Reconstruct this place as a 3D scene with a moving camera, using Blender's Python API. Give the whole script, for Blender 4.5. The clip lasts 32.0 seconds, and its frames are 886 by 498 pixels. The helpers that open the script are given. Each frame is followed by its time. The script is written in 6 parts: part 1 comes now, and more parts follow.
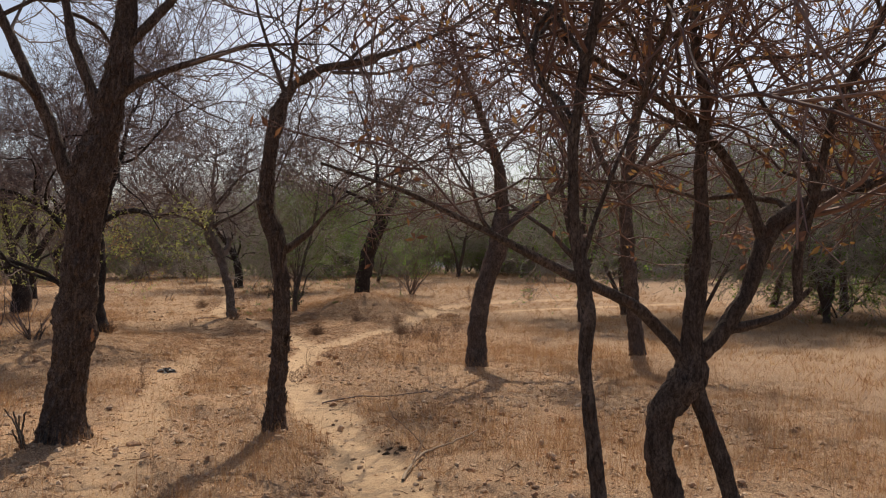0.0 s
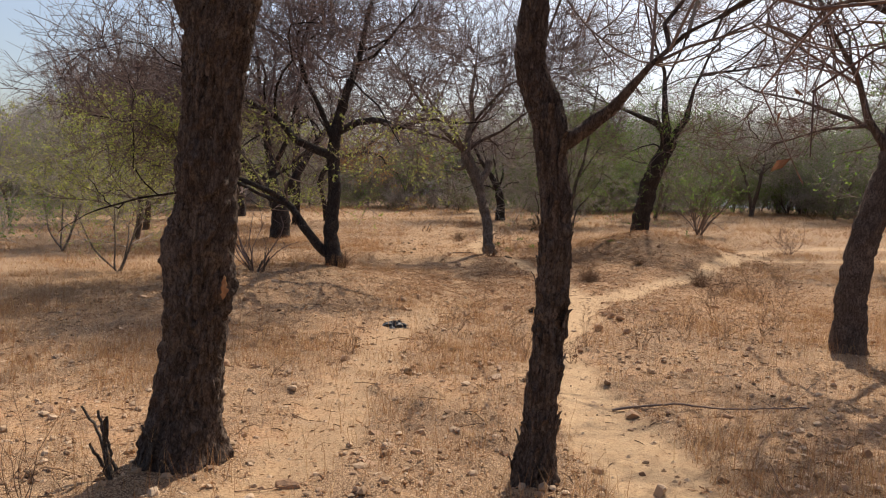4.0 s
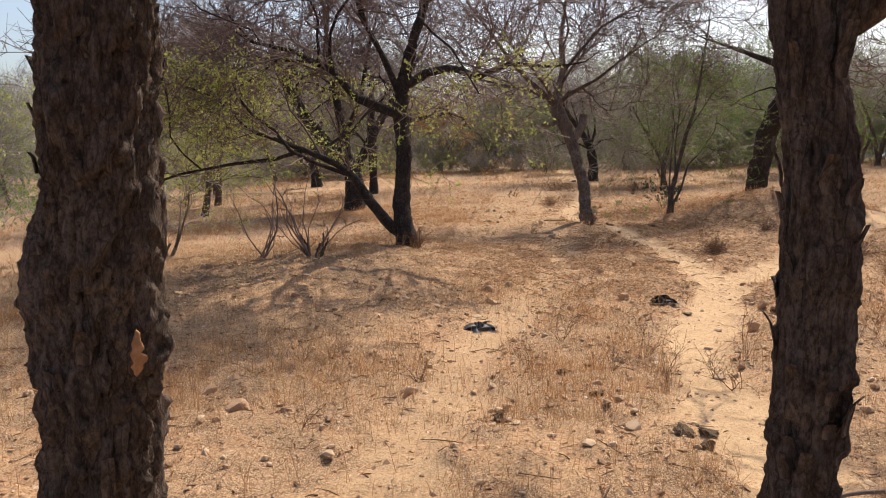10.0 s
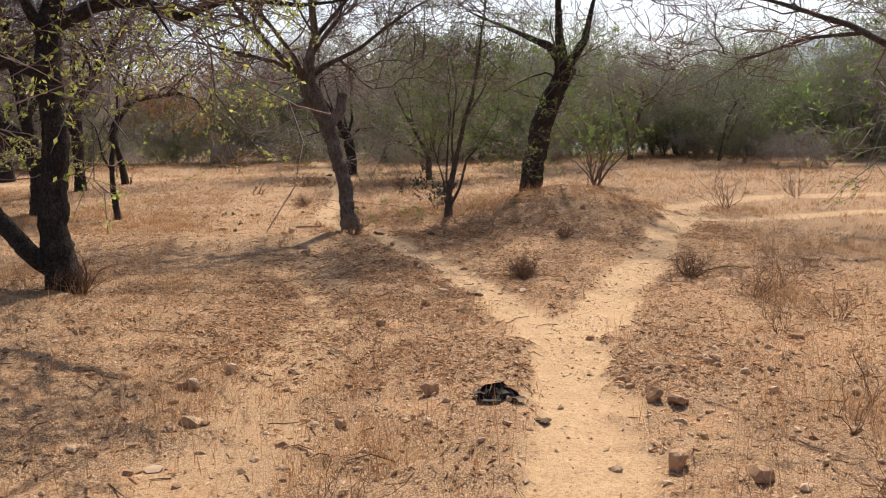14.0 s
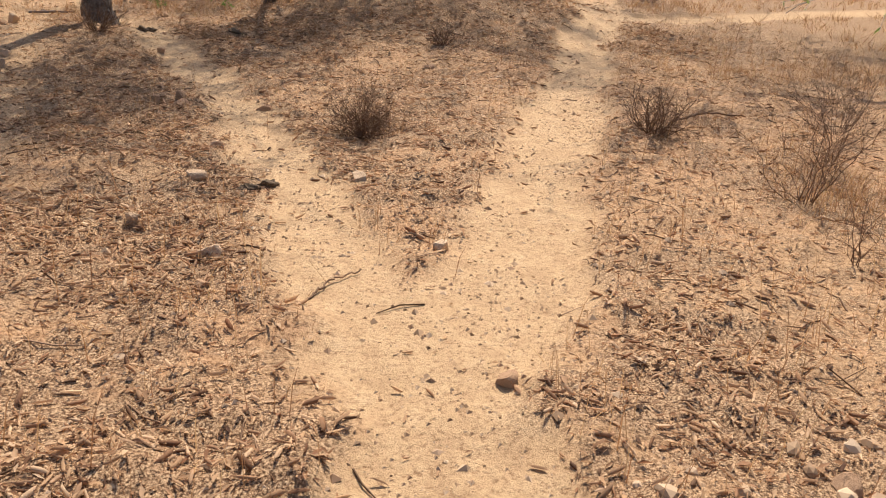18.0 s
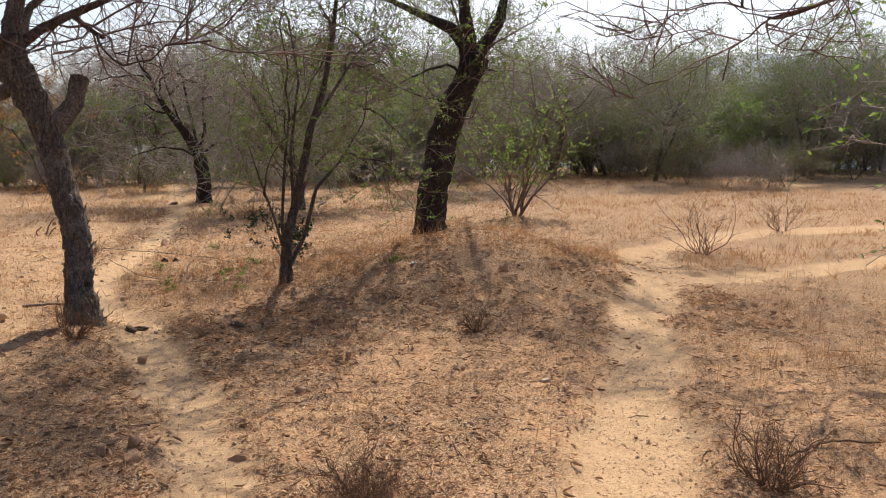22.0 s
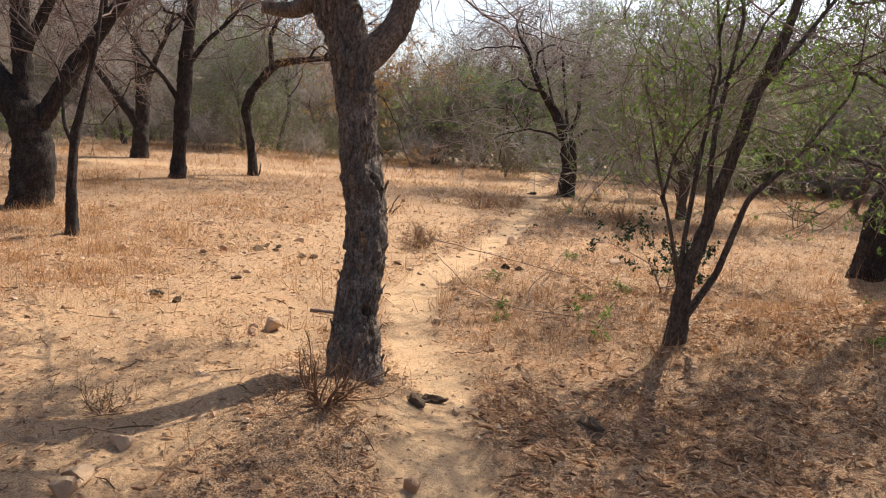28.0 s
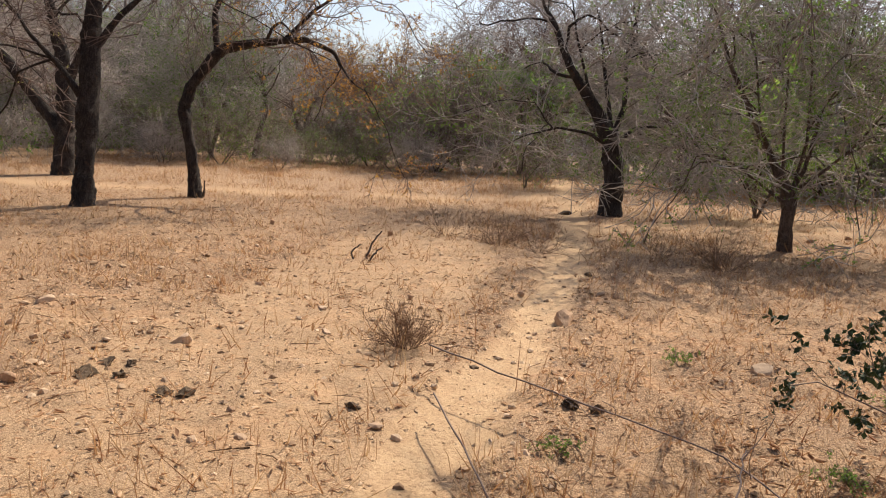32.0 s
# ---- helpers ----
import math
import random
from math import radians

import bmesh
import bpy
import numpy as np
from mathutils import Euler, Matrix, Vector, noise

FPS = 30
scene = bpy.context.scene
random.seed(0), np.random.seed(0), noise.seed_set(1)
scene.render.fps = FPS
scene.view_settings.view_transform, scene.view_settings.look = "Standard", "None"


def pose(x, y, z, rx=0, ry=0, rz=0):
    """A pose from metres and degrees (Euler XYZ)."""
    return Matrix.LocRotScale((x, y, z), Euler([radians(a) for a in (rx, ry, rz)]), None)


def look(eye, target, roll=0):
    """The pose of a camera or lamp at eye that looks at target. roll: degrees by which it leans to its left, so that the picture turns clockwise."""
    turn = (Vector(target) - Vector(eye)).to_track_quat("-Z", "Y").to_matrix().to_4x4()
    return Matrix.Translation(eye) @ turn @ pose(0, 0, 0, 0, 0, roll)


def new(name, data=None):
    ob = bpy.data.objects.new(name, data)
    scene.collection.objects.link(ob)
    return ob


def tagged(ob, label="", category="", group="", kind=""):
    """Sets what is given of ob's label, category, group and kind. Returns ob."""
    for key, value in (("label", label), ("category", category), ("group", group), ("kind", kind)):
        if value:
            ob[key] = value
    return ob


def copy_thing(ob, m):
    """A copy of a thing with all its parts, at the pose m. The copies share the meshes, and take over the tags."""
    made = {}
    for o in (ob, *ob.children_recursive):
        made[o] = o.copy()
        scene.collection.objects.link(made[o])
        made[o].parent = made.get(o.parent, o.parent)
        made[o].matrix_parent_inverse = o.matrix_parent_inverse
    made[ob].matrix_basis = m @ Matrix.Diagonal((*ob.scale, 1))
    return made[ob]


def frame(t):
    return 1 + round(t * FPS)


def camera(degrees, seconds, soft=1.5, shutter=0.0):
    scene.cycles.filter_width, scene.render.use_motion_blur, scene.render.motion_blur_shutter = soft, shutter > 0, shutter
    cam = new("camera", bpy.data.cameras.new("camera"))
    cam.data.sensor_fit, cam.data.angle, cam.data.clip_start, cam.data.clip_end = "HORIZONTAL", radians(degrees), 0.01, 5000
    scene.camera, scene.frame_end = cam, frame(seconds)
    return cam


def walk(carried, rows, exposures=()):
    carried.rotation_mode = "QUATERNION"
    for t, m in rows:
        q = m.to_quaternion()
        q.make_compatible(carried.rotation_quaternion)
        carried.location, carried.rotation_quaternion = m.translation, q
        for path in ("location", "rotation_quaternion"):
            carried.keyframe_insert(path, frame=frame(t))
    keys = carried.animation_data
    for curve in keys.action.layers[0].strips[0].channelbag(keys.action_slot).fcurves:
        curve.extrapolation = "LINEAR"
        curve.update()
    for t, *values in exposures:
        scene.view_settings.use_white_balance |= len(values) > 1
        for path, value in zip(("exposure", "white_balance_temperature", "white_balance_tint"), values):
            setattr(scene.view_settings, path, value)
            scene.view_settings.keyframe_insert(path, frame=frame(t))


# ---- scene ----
cam = camera(58.1, 32.0, soft=1.1)
METRES, EYE, TILT, LEAN, TURN = 24.6, 1.7, 0.0, 0.0, -11.0
ROWS = [
    (0.0, 0.0, 0.0, 0.0, -0.02, 1.3, -1.07),
    (0.5, 0.0003, 0.02, -0.0024, 2.41, -0.33, -2.03),
    (1.0, 0.0004, 0.043, -0.0036, 4.33, -1.33, -1.56),
    (1.5, 0.0006, 0.0634, -0.0036, 10.38, -2.24, -3.24),
    (2.0, -0.0048, 0.0842, -0.0051, 13.7, -3.39, -3.45),
    (2.5, -0.008, 0.1025, -0.0061, 14.73, -3.37, -3.41),
    (3.0, -0.0152, 0.1225, -0.0072, 18.74, -3.2, -5.23),
    (3.5, -0.0239, 0.1401, -0.0062, 19.17, -3.23, -3.56),
    (5.5, -0.0655, 0.2102, -0.0072, 18.1, -6.43, -1.39),
    (6.0, -0.0715, 0.2256, -0.0062, 18.42, -5.96, -1.83),
    (6.5, -0.0677, 0.2292, -0.0055, 20.26, -5.96, -0.55),
    (7.0, -0.0633, 0.2302, -0.005, 22.66, -5.69, 0.11),
    (7.5, -0.0625, 0.2311, -0.0049, 24.26, -5.67, 0.85),
    (8.0, -0.0619, 0.2309, -0.0052, 24.66, -6.24, 1.26),
    (8.5, -0.0617, 0.2305, -0.0052, 24.89, -6.2, 0.98),
    (9.0, -0.0615, 0.2307, -0.0051, 24.8, -5.8, 0.82),
    (9.5, -0.0616, 0.2324, -0.0055, 24.5, -5.92, 0.46),
    (10.0, -0.0662, 0.2403, -0.0066, 24.72, -6.67, -0.17),
    (10.5, -0.0742, 0.2531, -0.0058, 23.21, -5.93, -0.23),
    (11.0, -0.0792, 0.2688, -0.0071, 22.08, -6.39, 0.11),
    (11.5, -0.0849, 0.2843, -0.0078, 21.1, -6.39, -1.49),
    (12.0, -0.0924, 0.3018, -0.007, 17.73, -6.44, -0.93),
    (12.5, -0.0949, 0.3253, -0.0078, 14.83, -6.46, -0.63),
    (13.0, -0.1004, 0.3458, -0.0084, 12.95, -5.41, -1.75),
    (13.5, -0.106, 0.364, -0.0075, 10.26, -7.08, -0.73),
    (14.0, -0.1095, 0.3861, -0.0072, 7.26, -7.16, -0.81),
    (14.5, -0.1158, 0.407, -0.008, 4.8, -7.87, -1.98),
    (15.0, -0.118, 0.4282, -0.0096, 2.17, -10.42, -1.13),
    (15.5, -0.118, 0.4482, -0.0091, 0.44, -12.36, -2.32),
    (17.5, -0.1095, 0.5362, -0.017, -3.34, -23.5, -2.49),
    (18.0, -0.1068, 0.5575, -0.0156, -1.53, -22.15, -3.53),
    (18.5, -0.1063, 0.5796, -0.0149, -0.85, -22.58, -2.94),
    (19.0, -0.1039, 0.5999, -0.0147, -0.87, -24.2, -2.95),
    (19.5, -0.1041, 0.614, -0.0143, -0.5, -25.74, -3.23),
    (20.0, -0.1036, 0.6184, -0.0136, -1.52, -25.56, -3.13),
    (20.5, -0.1026, 0.6186, -0.0142, -0.15, -26.11, -2.86),
    (21.0, -0.1021, 0.6193, -0.0133, 0.91, -26.16, -2.22),
    (21.5, -0.1015, 0.6191, -0.0079, 1.91, -15.35, -0.92),
    (22.0, -0.1015, 0.6187, -0.0041, 1.19, -5.85, -0.64),
    (22.5, -0.1018, 0.6172, -0.0018, 2.26, 0.68, -0.95),
    (23.0, -0.1026, 0.6164, -0.0015, 3.81, 3.58, -0.91),
    (23.5, -0.1049, 0.6161, -0.0021, 12.34, 3.12, -1.21),
    (24.0, -0.1056, 0.6159, -0.0034, 18.06, 0.78, -1.89),
    (24.5, -0.1051, 0.6192, -0.0054, 21.27, -2.82, -2.48),
    (25.0, -0.1085, 0.6295, -0.0062, 23.79, -3.96, -3.3),
    (25.5, -0.112, 0.644, -0.0079, 23.11, -4.23, -3.39),
    (27.5, -0.1358, 0.7273, -0.0095, 27.1, -8.18, -6.35),
    (28.0, -0.1444, 0.7497, -0.0087, 26.84, -7.53, -6.31),
    (28.5, -0.151, 0.7733, -0.0088, 28.55, -8.87, -5.5),
    (29.0, -0.162, 0.7963, -0.0097, 30.69, -9.33, -6.36),
    (29.5, -0.1734, 0.8184, -0.008, 29.61, -7.95, -5.31),
    (30.0, -0.1835, 0.8394, -0.0065, 30.84, -6.45, -6.14),
    (30.5, -0.1951, 0.8585, -0.0059, 28.97, -6.26, -6.26),
    (31.0, -0.2037, 0.8796, -0.007, 26.37, -7.62, -5.5),
    (31.5, -0.2149, 0.8985, -0.0072, 26.65, -9.6, -7.22),
    (32.0, -0.2261, 0.9144, -0.0046, 27.23, -7.55, -5.09),
]
walk(cam, [(t, pose(0, 0, EYE, TILT, LEAN, TURN) @ pose(METRES * x, METRES * y, METRES * z, 90 + pitch, roll, yaw)) for t, x, y, z, yaw, pitch, roll in ROWS],
     exposures=[(0.0, -0.34), (3.5, -0.16), (5.5, 0.24), (9.0, 0.29), (10.0, 0.24), (12.0, 0.16), (14.0, 0.15), (15.5, 0.22), (19.0, 0.28), (21.0, 0.24), (22.0, 0.19), (23.0, -0.80), (24.0, -0.74), (24.5, -0.08), (25.0, 0.3), (28.0, 0.46), (29.0, 0.46), (30.0, 0.26), (32.0, 0.22)])

# ---- light ----
SUN_ELEVATION, SUN_HEADING = 50.0, 16.0   # degrees above the ground; degrees east of ahead
world = bpy.data.worlds.new("sky")
scene.world = world
world.use_nodes = True
sky = world.node_tree.nodes.new("ShaderNodeTexSky")
sky.sky_type, sky.sun_disc = "NISHITA", False
sky.sun_elevation, sky.sun_rotation = radians(SUN_ELEVATION), radians(SUN_HEADING)
sky.air_density, sky.dust_density, sky.ozone_density = 0.9, 2.8, 1.0
background = world.node_tree.nodes["Background"]
background.inputs["Strength"].default_value = 0.14
world.node_tree.links.new(sky.outputs[0], background.inputs[0])
sun_data = bpy.data.lights.new("sun", "SUN")
sun_data.energy, sun_data.angle, sun_data.color = 5.0, radians(0.55), (1.0, 0.885, 0.73)
sun = new("sun", sun_data)
to_sun = Vector((math.sin(radians(SUN_HEADING)) * math.cos(radians(SUN_ELEVATION)), math.cos(radians(SUN_HEADING)) * math.cos(radians(SUN_ELEVATION)), math.sin(radians(SUN_ELEVATION))))
sun.matrix_world = look(to_sun * 100, (0, 0, 0))

# ---- number helpers ----
rng = np.random.default_rng(7)


def lattice(ix, iy, iz, seed):
    h = (ix * 374761393 + iy * 668265263 + iz * 2147483647 + seed * 1274126177) & 0xFFFFFFFF
    h = ((h ^ (h >> 13)) * 1274126177) & 0xFFFFFFFF
    return ((h ^ (h >> 16)) & 0xFFFF) / 65535.0


def vnoise(x, y, z=0.0, seed=0):
    """Smooth value noise, 0 to 1, on arrays."""
    x, y, z = np.broadcast_arrays(np.asarray(x, float), np.asarray(y, float), np.asarray(z, float))
    fx, fy, fz = np.floor(x), np.floor(y), np.floor(z)
    ix, iy, iz = fx.astype(np.int64), fy.astype(np.int64), fz.astype(np.int64)
    u, v, w = x - fx, y - fy, z - fz
    u, v, w = u * u * (3 - 2 * u), v * v * (3 - 2 * v), w * w * (3 - 2 * w)
    out = 0.0
    for a in (0, 1):
        for b in (0, 1):
            for c in (0, 1):
                out = out + lattice(ix + a, iy + b, iz + c, seed) * (u if a else 1 - u) * (v if b else 1 - v) * (w if c else 1 - w)
    return out


def fbm(x, y, seed=0, octaves=4):
    out, amp, total = 0.0, 1.0, 0.0
    for k in range(octaves):
        c, d = math.cos(0.6 + 1.1 * k) * 2 ** k, math.sin(0.6 + 1.1 * k) * 2 ** k
        out, total = out + amp * vnoise(x * c - y * d, x * d + y * c, 0.37 * k, seed + k), total + amp
        amp *= 0.5
    return out / total


def soft_plus(u):
    return np.log1p(np.exp(np.clip(u / 2, -30, 30))) * 2


def land(x, y):
    """Height of the ground: a gentle rise ahead, the low mound and two swells under the trees."""
    x, y = np.asarray(x, float), np.asarray(y, float)
    xx = np.clip(x, -22, 22)
    g = 0.026 + 0.0356 * xx - 0.0673 * np.tanh(x / 6) + 0.0478 * (soft_plus(y - 24) - soft_plus(y - 45))
    g = g + 0.66 * np.exp(-((x - 2.4) / 1.8) ** 2 - ((y - 24.7) / 1.5) ** 2)
    g = g + 0.40 * np.exp(-((x + 4.2) / 2.2) ** 2 - ((y - 16.4) / 2.5) ** 2) + 0.17 * np.exp(-((x + 1.4) / 0.8) ** 2 - ((y - 22.4) / 0.8) ** 2)
    return g


TRACKS = [  # worn footpaths: half width, how bare, centre line
    (0.24, 1.0, [(1.0, -4), (0.95, 3), (0.78, 6.2), (0.5, 8.8), (0.08, 11), (0.0, 13), (0.25, 14.3), (0.55, 15.9), (0.92, 16.6), (1.34, 17.5), (1.9, 18.7), (3.1, 21.3), (3.9, 23), (4.6, 24.1), (6.2, 24.6), (8.5, 25.3), (14, 26)]),
    (0.17, 1.0, [(0.48, 15.6), (0.38, 16.3), (0.31, 17.1), (0.22, 18.3), (-0.28, 20.6), (-0.7, 21.9), (-1.1, 23.1), (-1.65, 24.4), (-2.15, 26.1), (-2.1, 28.4), (-2.15, 31.5), (-2.6, 36), (-3.5, 41), (-5, 51)]),
    (0.20, 0.5, [(-1.3, 5.5), (-1.5, 9.1), (-1.7, 12.5), (-1.5, 14.7), (-1.4, 16.7), (-1.7, 20), (-2.0, 21.4), (-2.4, 24), (-2.6, 26.5)]),
    (0.20, 0.8, [(3.0, 36.0), (1.2, 37.6), (-0.6, 37.4), (-2.3, 35)]),
    (0.35, 0.7, [(4.4, 24), (5.6, 27), (8.2, 28.5), (12, 28.5)]),
    (1.1, 0.4, [(-2.6, 19.5), (-3.2, 24), (-3.6, 29), (-4.2, 33)]),
    (0.35, 0.7, [(-30, 33), (-12, 35.5), (-6, 37.5), (-3, 39)]),
]


def worn(x, y):
    """How far the ground is trodden bare, 0 to 1."""
    best = np.zeros(np.shape(x))
    wob = (fbm(x * 1.7, y * 1.7, 31) - 0.5) * 0.34 + (vnoise(x * 9, y * 9, 0, 33) - 0.5) * 0.14
    for half, bare, line in TRACKS:
        d = np.full(np.shape(x), 1e9)
        for (ax, ay), (bx, by) in zip(line, line[1:]):
            lx, ly = bx - ax, by - ay
            s = np.clip(((x - ax) * lx + (y - ay) * ly) / (lx * lx + ly * ly), 0, 1)
            d = np.minimum(d, np.hypot(x - ax - s * lx, y - ay - s * ly))
        best = np.maximum(best, bare * (1 - np.clip((d + wob - half * 0.9) / 0.15, 0, 1)))
    return best


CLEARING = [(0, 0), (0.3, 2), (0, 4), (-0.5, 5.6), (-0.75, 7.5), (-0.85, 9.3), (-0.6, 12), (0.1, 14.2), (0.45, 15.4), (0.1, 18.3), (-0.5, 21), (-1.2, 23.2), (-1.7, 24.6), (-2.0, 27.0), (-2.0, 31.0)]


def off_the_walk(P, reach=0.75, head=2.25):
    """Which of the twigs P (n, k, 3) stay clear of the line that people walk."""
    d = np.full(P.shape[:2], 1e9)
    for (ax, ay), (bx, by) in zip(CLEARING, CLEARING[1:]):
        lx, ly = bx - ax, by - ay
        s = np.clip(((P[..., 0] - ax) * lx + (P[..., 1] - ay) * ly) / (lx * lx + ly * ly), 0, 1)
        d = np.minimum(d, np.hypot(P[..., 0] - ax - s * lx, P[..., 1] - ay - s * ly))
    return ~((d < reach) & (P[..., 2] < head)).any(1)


def relief(x, y, w):
    near = np.exp(-((np.maximum(0, np.abs(y - 18.25) - 13.5) / 2.5) ** 2) - (np.maximum(0, np.abs(x + 0.75) - 6.2) / 2.0) ** 2)
    clods = np.clip(fbm(x * 6.5, y * 6.5, 13, 3) - 0.42, 0, 1) * 0.11 - np.clip(0.36 - vnoise(x * 8.5, y * 8.5, 0, 17), 0, 1) * 0.05
    return near * ((fbm(x * 0.8, y * 0.8, 3) - 0.5) * 0.06 + (fbm(x * 3.2, y * 3.2, 9, 3) - 0.5) * 0.05 * (1 - 0.6 * w) + clods * (1 - 0.85 * w) - 0.035 * w)


def smooth_box(u, lo, hi, soft=0.8):
    """1 between lo and hi, falling off softly outside."""
    return 1 / (1 + np.exp(np.clip((lo - u) / soft * 4, -30, 30))) / (1 + np.exp(np.clip((u - hi) / soft * 4, -30, 30)))


def leafy(x, y):
    """Where fallen leaves gather, 0 to 1: under the trees and along the path's edges."""
    # x -8..-2, y 10..14: extra litter, partly to put crown shade into the ground
    place = 0.35 + 0.75 * smooth_box(x, -6.0, 1.4) * smooth_box(y, 13.5, 22.5) + 0.95 * smooth_box(x, -0.6, 5.0) * smooth_box(y, 21.5, 27.5) + 0.45 * smooth_box(x, -4.5, 5.0) * smooth_box(y, 3.0, 8.5) + 0.45 * smooth_box(x, -8, -2.2) * smooth_box(y, 10.0, 14.5) + 0.30 * smooth_box(x, -4.5, -2.2) * smooth_box(y, 22.5, 30.0)
    place = place + 0.5 * smooth_box(x, -3.0, 0.1, 0.4) * smooth_box(y, 14.5, 20.5)
    place = place * (1 - 0.6 * smooth_box(x, 1.7, 5.0, 0.4) * smooth_box(y, 14.0, 21.5))
    drift = np.clip((fbm(x * 0.9, y * 0.9, 71) - 0.32) * 3.2, 0, 1) * np.clip((fbm(x * 3.4, y * 3.4, 75, 3) - 0.28) * 3, 0.05, 1)
    return np.clip(place * drift, 0, 1)


def grassy(x, y):
    """Where dry grass stands, 0 to 1."""
    # thickened at x -8..-2, y 9..16, partly to stand in for shade
    place = 0.45 + 0.35 * smooth_box(x, 1.2, 6.5) * smooth_box(y, 3.5, 12.0) + 0.35 * smooth_box(x, -8, -2.2) * smooth_box(y, 9.5, 16.0) + 0.6 * smooth_box(x, -9, 6) * smooth_box(y, 5.0, 14.0) + 0.5 * smooth_box(x, 2.9 - 0.12 * (y - 16), 9, 0.5) * smooth_box(y, 12.0, 21.0) - 0.4 * smooth_box(x, 1.0, 2.6, 0.4) * smooth_box(y, 16, 21) + 0.3 * smooth_box(x, -12, -2.8) * smooth_box(y, 22, 34) - 0.30 * smooth_box(x, -1.6, 1.7, 0.5) * smooth_box(y, 15.5, 22.0)
    patch = np.clip((fbm(x * 0.55, y * 0.55, 51) - 0.40) * 5, 0.06, 1) * np.clip((fbm(x * 2.6, y * 2.6, 61) - 0.40) * 5, 0.04, 1)
    return np.clip(place * patch * 1.25, 0, 1)


def height(x, y):
    x, y = np.asarray(x, float), np.asarray(y, float)
    return land(x, y) + relief(x, y, worn(x, y))


# ---- mesh helpers ----
def mesh_of(name, verts, faces, smooth=True):
    """A mesh from arrays; all faces have the same number of corners."""
    verts, faces = np.asarray(verts, float).reshape(-1, 3), np.asarray(faces, np.int64)
    me = bpy.data.meshes.new(name)
    n, c = faces.shape
    me.vertices.add(len(verts)), me.loops.add(n * c), me.polygons.add(n)
    me.vertices.foreach_set("co", verts.ravel())
    me.loops.foreach_set("vertex_index", faces.ravel())
    me.polygons.foreach_set("loop_start", np.arange(0, n * c, c))
    me.polygons.foreach_set("use_smooth", np.full(n, smooth))
    me.update(calc_edges=True)
    me.validate()
    return me


def part_of(name, me, material, parent=None, label=""):
    ob = new(name, me)
    if not me.materials:
        me.materials.append(material)
    if parent is not None:
        ob.parent = parent
    if label:
        ob["label"] = label
    return ob


def unit(v):
    return v / np.maximum(np.linalg.norm(v, axis=-1, keepdims=True), 1e-9)


def tubes(P, R, sides):
    """Tapered tubes round polylines P (n, k, 3) with radii R (n, k): verts, quads."""
    n, k = R.shape
    T = np.empty_like(P)
    T[:, 1:-1] = P[:, 2:] - P[:, :-2]
    T[:, 0], T[:, -1] = P[:, 1] - P[:, 0], P[:, -1] - P[:, -2]
    T = unit(T)
    ref = np.where(np.abs(unit(P[:, -1] - P[:, 0])[:, 2:3]) > 0.8, [[1.0, 0.05, 0]], [[0.03, 0.02, 1.0]])[:, None, :]
    U = unit(np.cross(T, np.broadcast_to(ref, T.shape)))
    V = np.cross(T, U)
    a = np.linspace(0, 2 * np.pi, sides, endpoint=False)
    ring = U[:, :, None, :] * np.cos(a)[:, None] + V[:, :, None, :] * np.sin(a)[:, None]
    verts = P[:, :, None, :] + ring * R[:, :, None, None]
    i = np.arange(n)[:, None, None] * k * sides + np.arange(k - 1)[None, :, None] * sides
    s = np.arange(sides)[None, None, :]
    s2 = (s + 1) % sides
    faces = np.stack([i + s, i + s2, i + s2 + sides, i + s + sides], -1).reshape(-1, 4)
    return verts.reshape(-1, 3), faces


def join(pieces):
    verts, faces, off = [], [], 0
    for v, f in pieces:
        verts.append(v), faces.append(f + off)
        off += len(v)
    return np.concatenate(verts), np.concatenate(faces)


def resample(points, k, wobble=0.0):
    """A smooth polyline of k points (x, y, z, r) through the given ones."""
    p = np.asarray(points, float)
    d = np.concatenate([[0], np.cumsum(np.linalg.norm(np.diff(p[:, :3], axis=0), axis=1))])
    s = np.linspace(0, d[-1], k)
    q = np.stack([np.interp(s, d, p[:, j]) for j in range(4)], 1)
    for _ in range(2):
        q[1:-1] = (q[:-2] + 2 * q[1:-1] + q[2:]) / 4
    if wobble:
        q[1:-1, :3] += rng.normal(0, wobble, (k - 2, 3))
    return q


def sprout(P, R, per, length, spread=0.9, up=0.25, k=6, ratio=0.55, start=0.25, wander=0.28, r_min=0.002, flat=0.0):
    """Children of every polyline: points (n*per, k, 3) and radii."""
    n, kp = R.shape
    i = np.repeat(np.arange(n), per)
    t = rng.uniform(start, 1.0, n * per) * (kp - 1)
    j = np.minimum(t.astype(int), kp - 2)
    f = (t - j)[:, None]
    at = P[i, j] * (1 - f) + P[i, j + 1] * f
    rad = R[i, j] * (1 - f[:, 0]) + R[i, j + 1] * f[:, 0]
    tan = unit(P[i, j + 1] - P[i, j])
    side = rng.normal(size=(n * per, 3))
    side[:, 2] *= 1 - flat
    side = unit(side - (side * tan).sum(1, keepdims=True) * tan)
    ang = (spread * rng.uniform(0.6, 1.3, n * per))[:, None]
    d = unit(tan * np.cos(ang) + side * np.sin(ang) + [0, 0, up])
    L = rng.uniform(length[0], length[1], n * per) / (k - 1)
    pts = [at]
    for _ in range(k - 1):
        d = unit(d + rng.normal(0, wander, d.shape) + [0, 0, up * 0.15])
        pts.append(pts[-1] + d * L[:, None])
    r0 = np.maximum(rad * ratio, r_min)
    return np.stack(pts, 1), np.maximum(r0[:, None] * np.linspace(1, 0.25, k), r_min * 0.6)


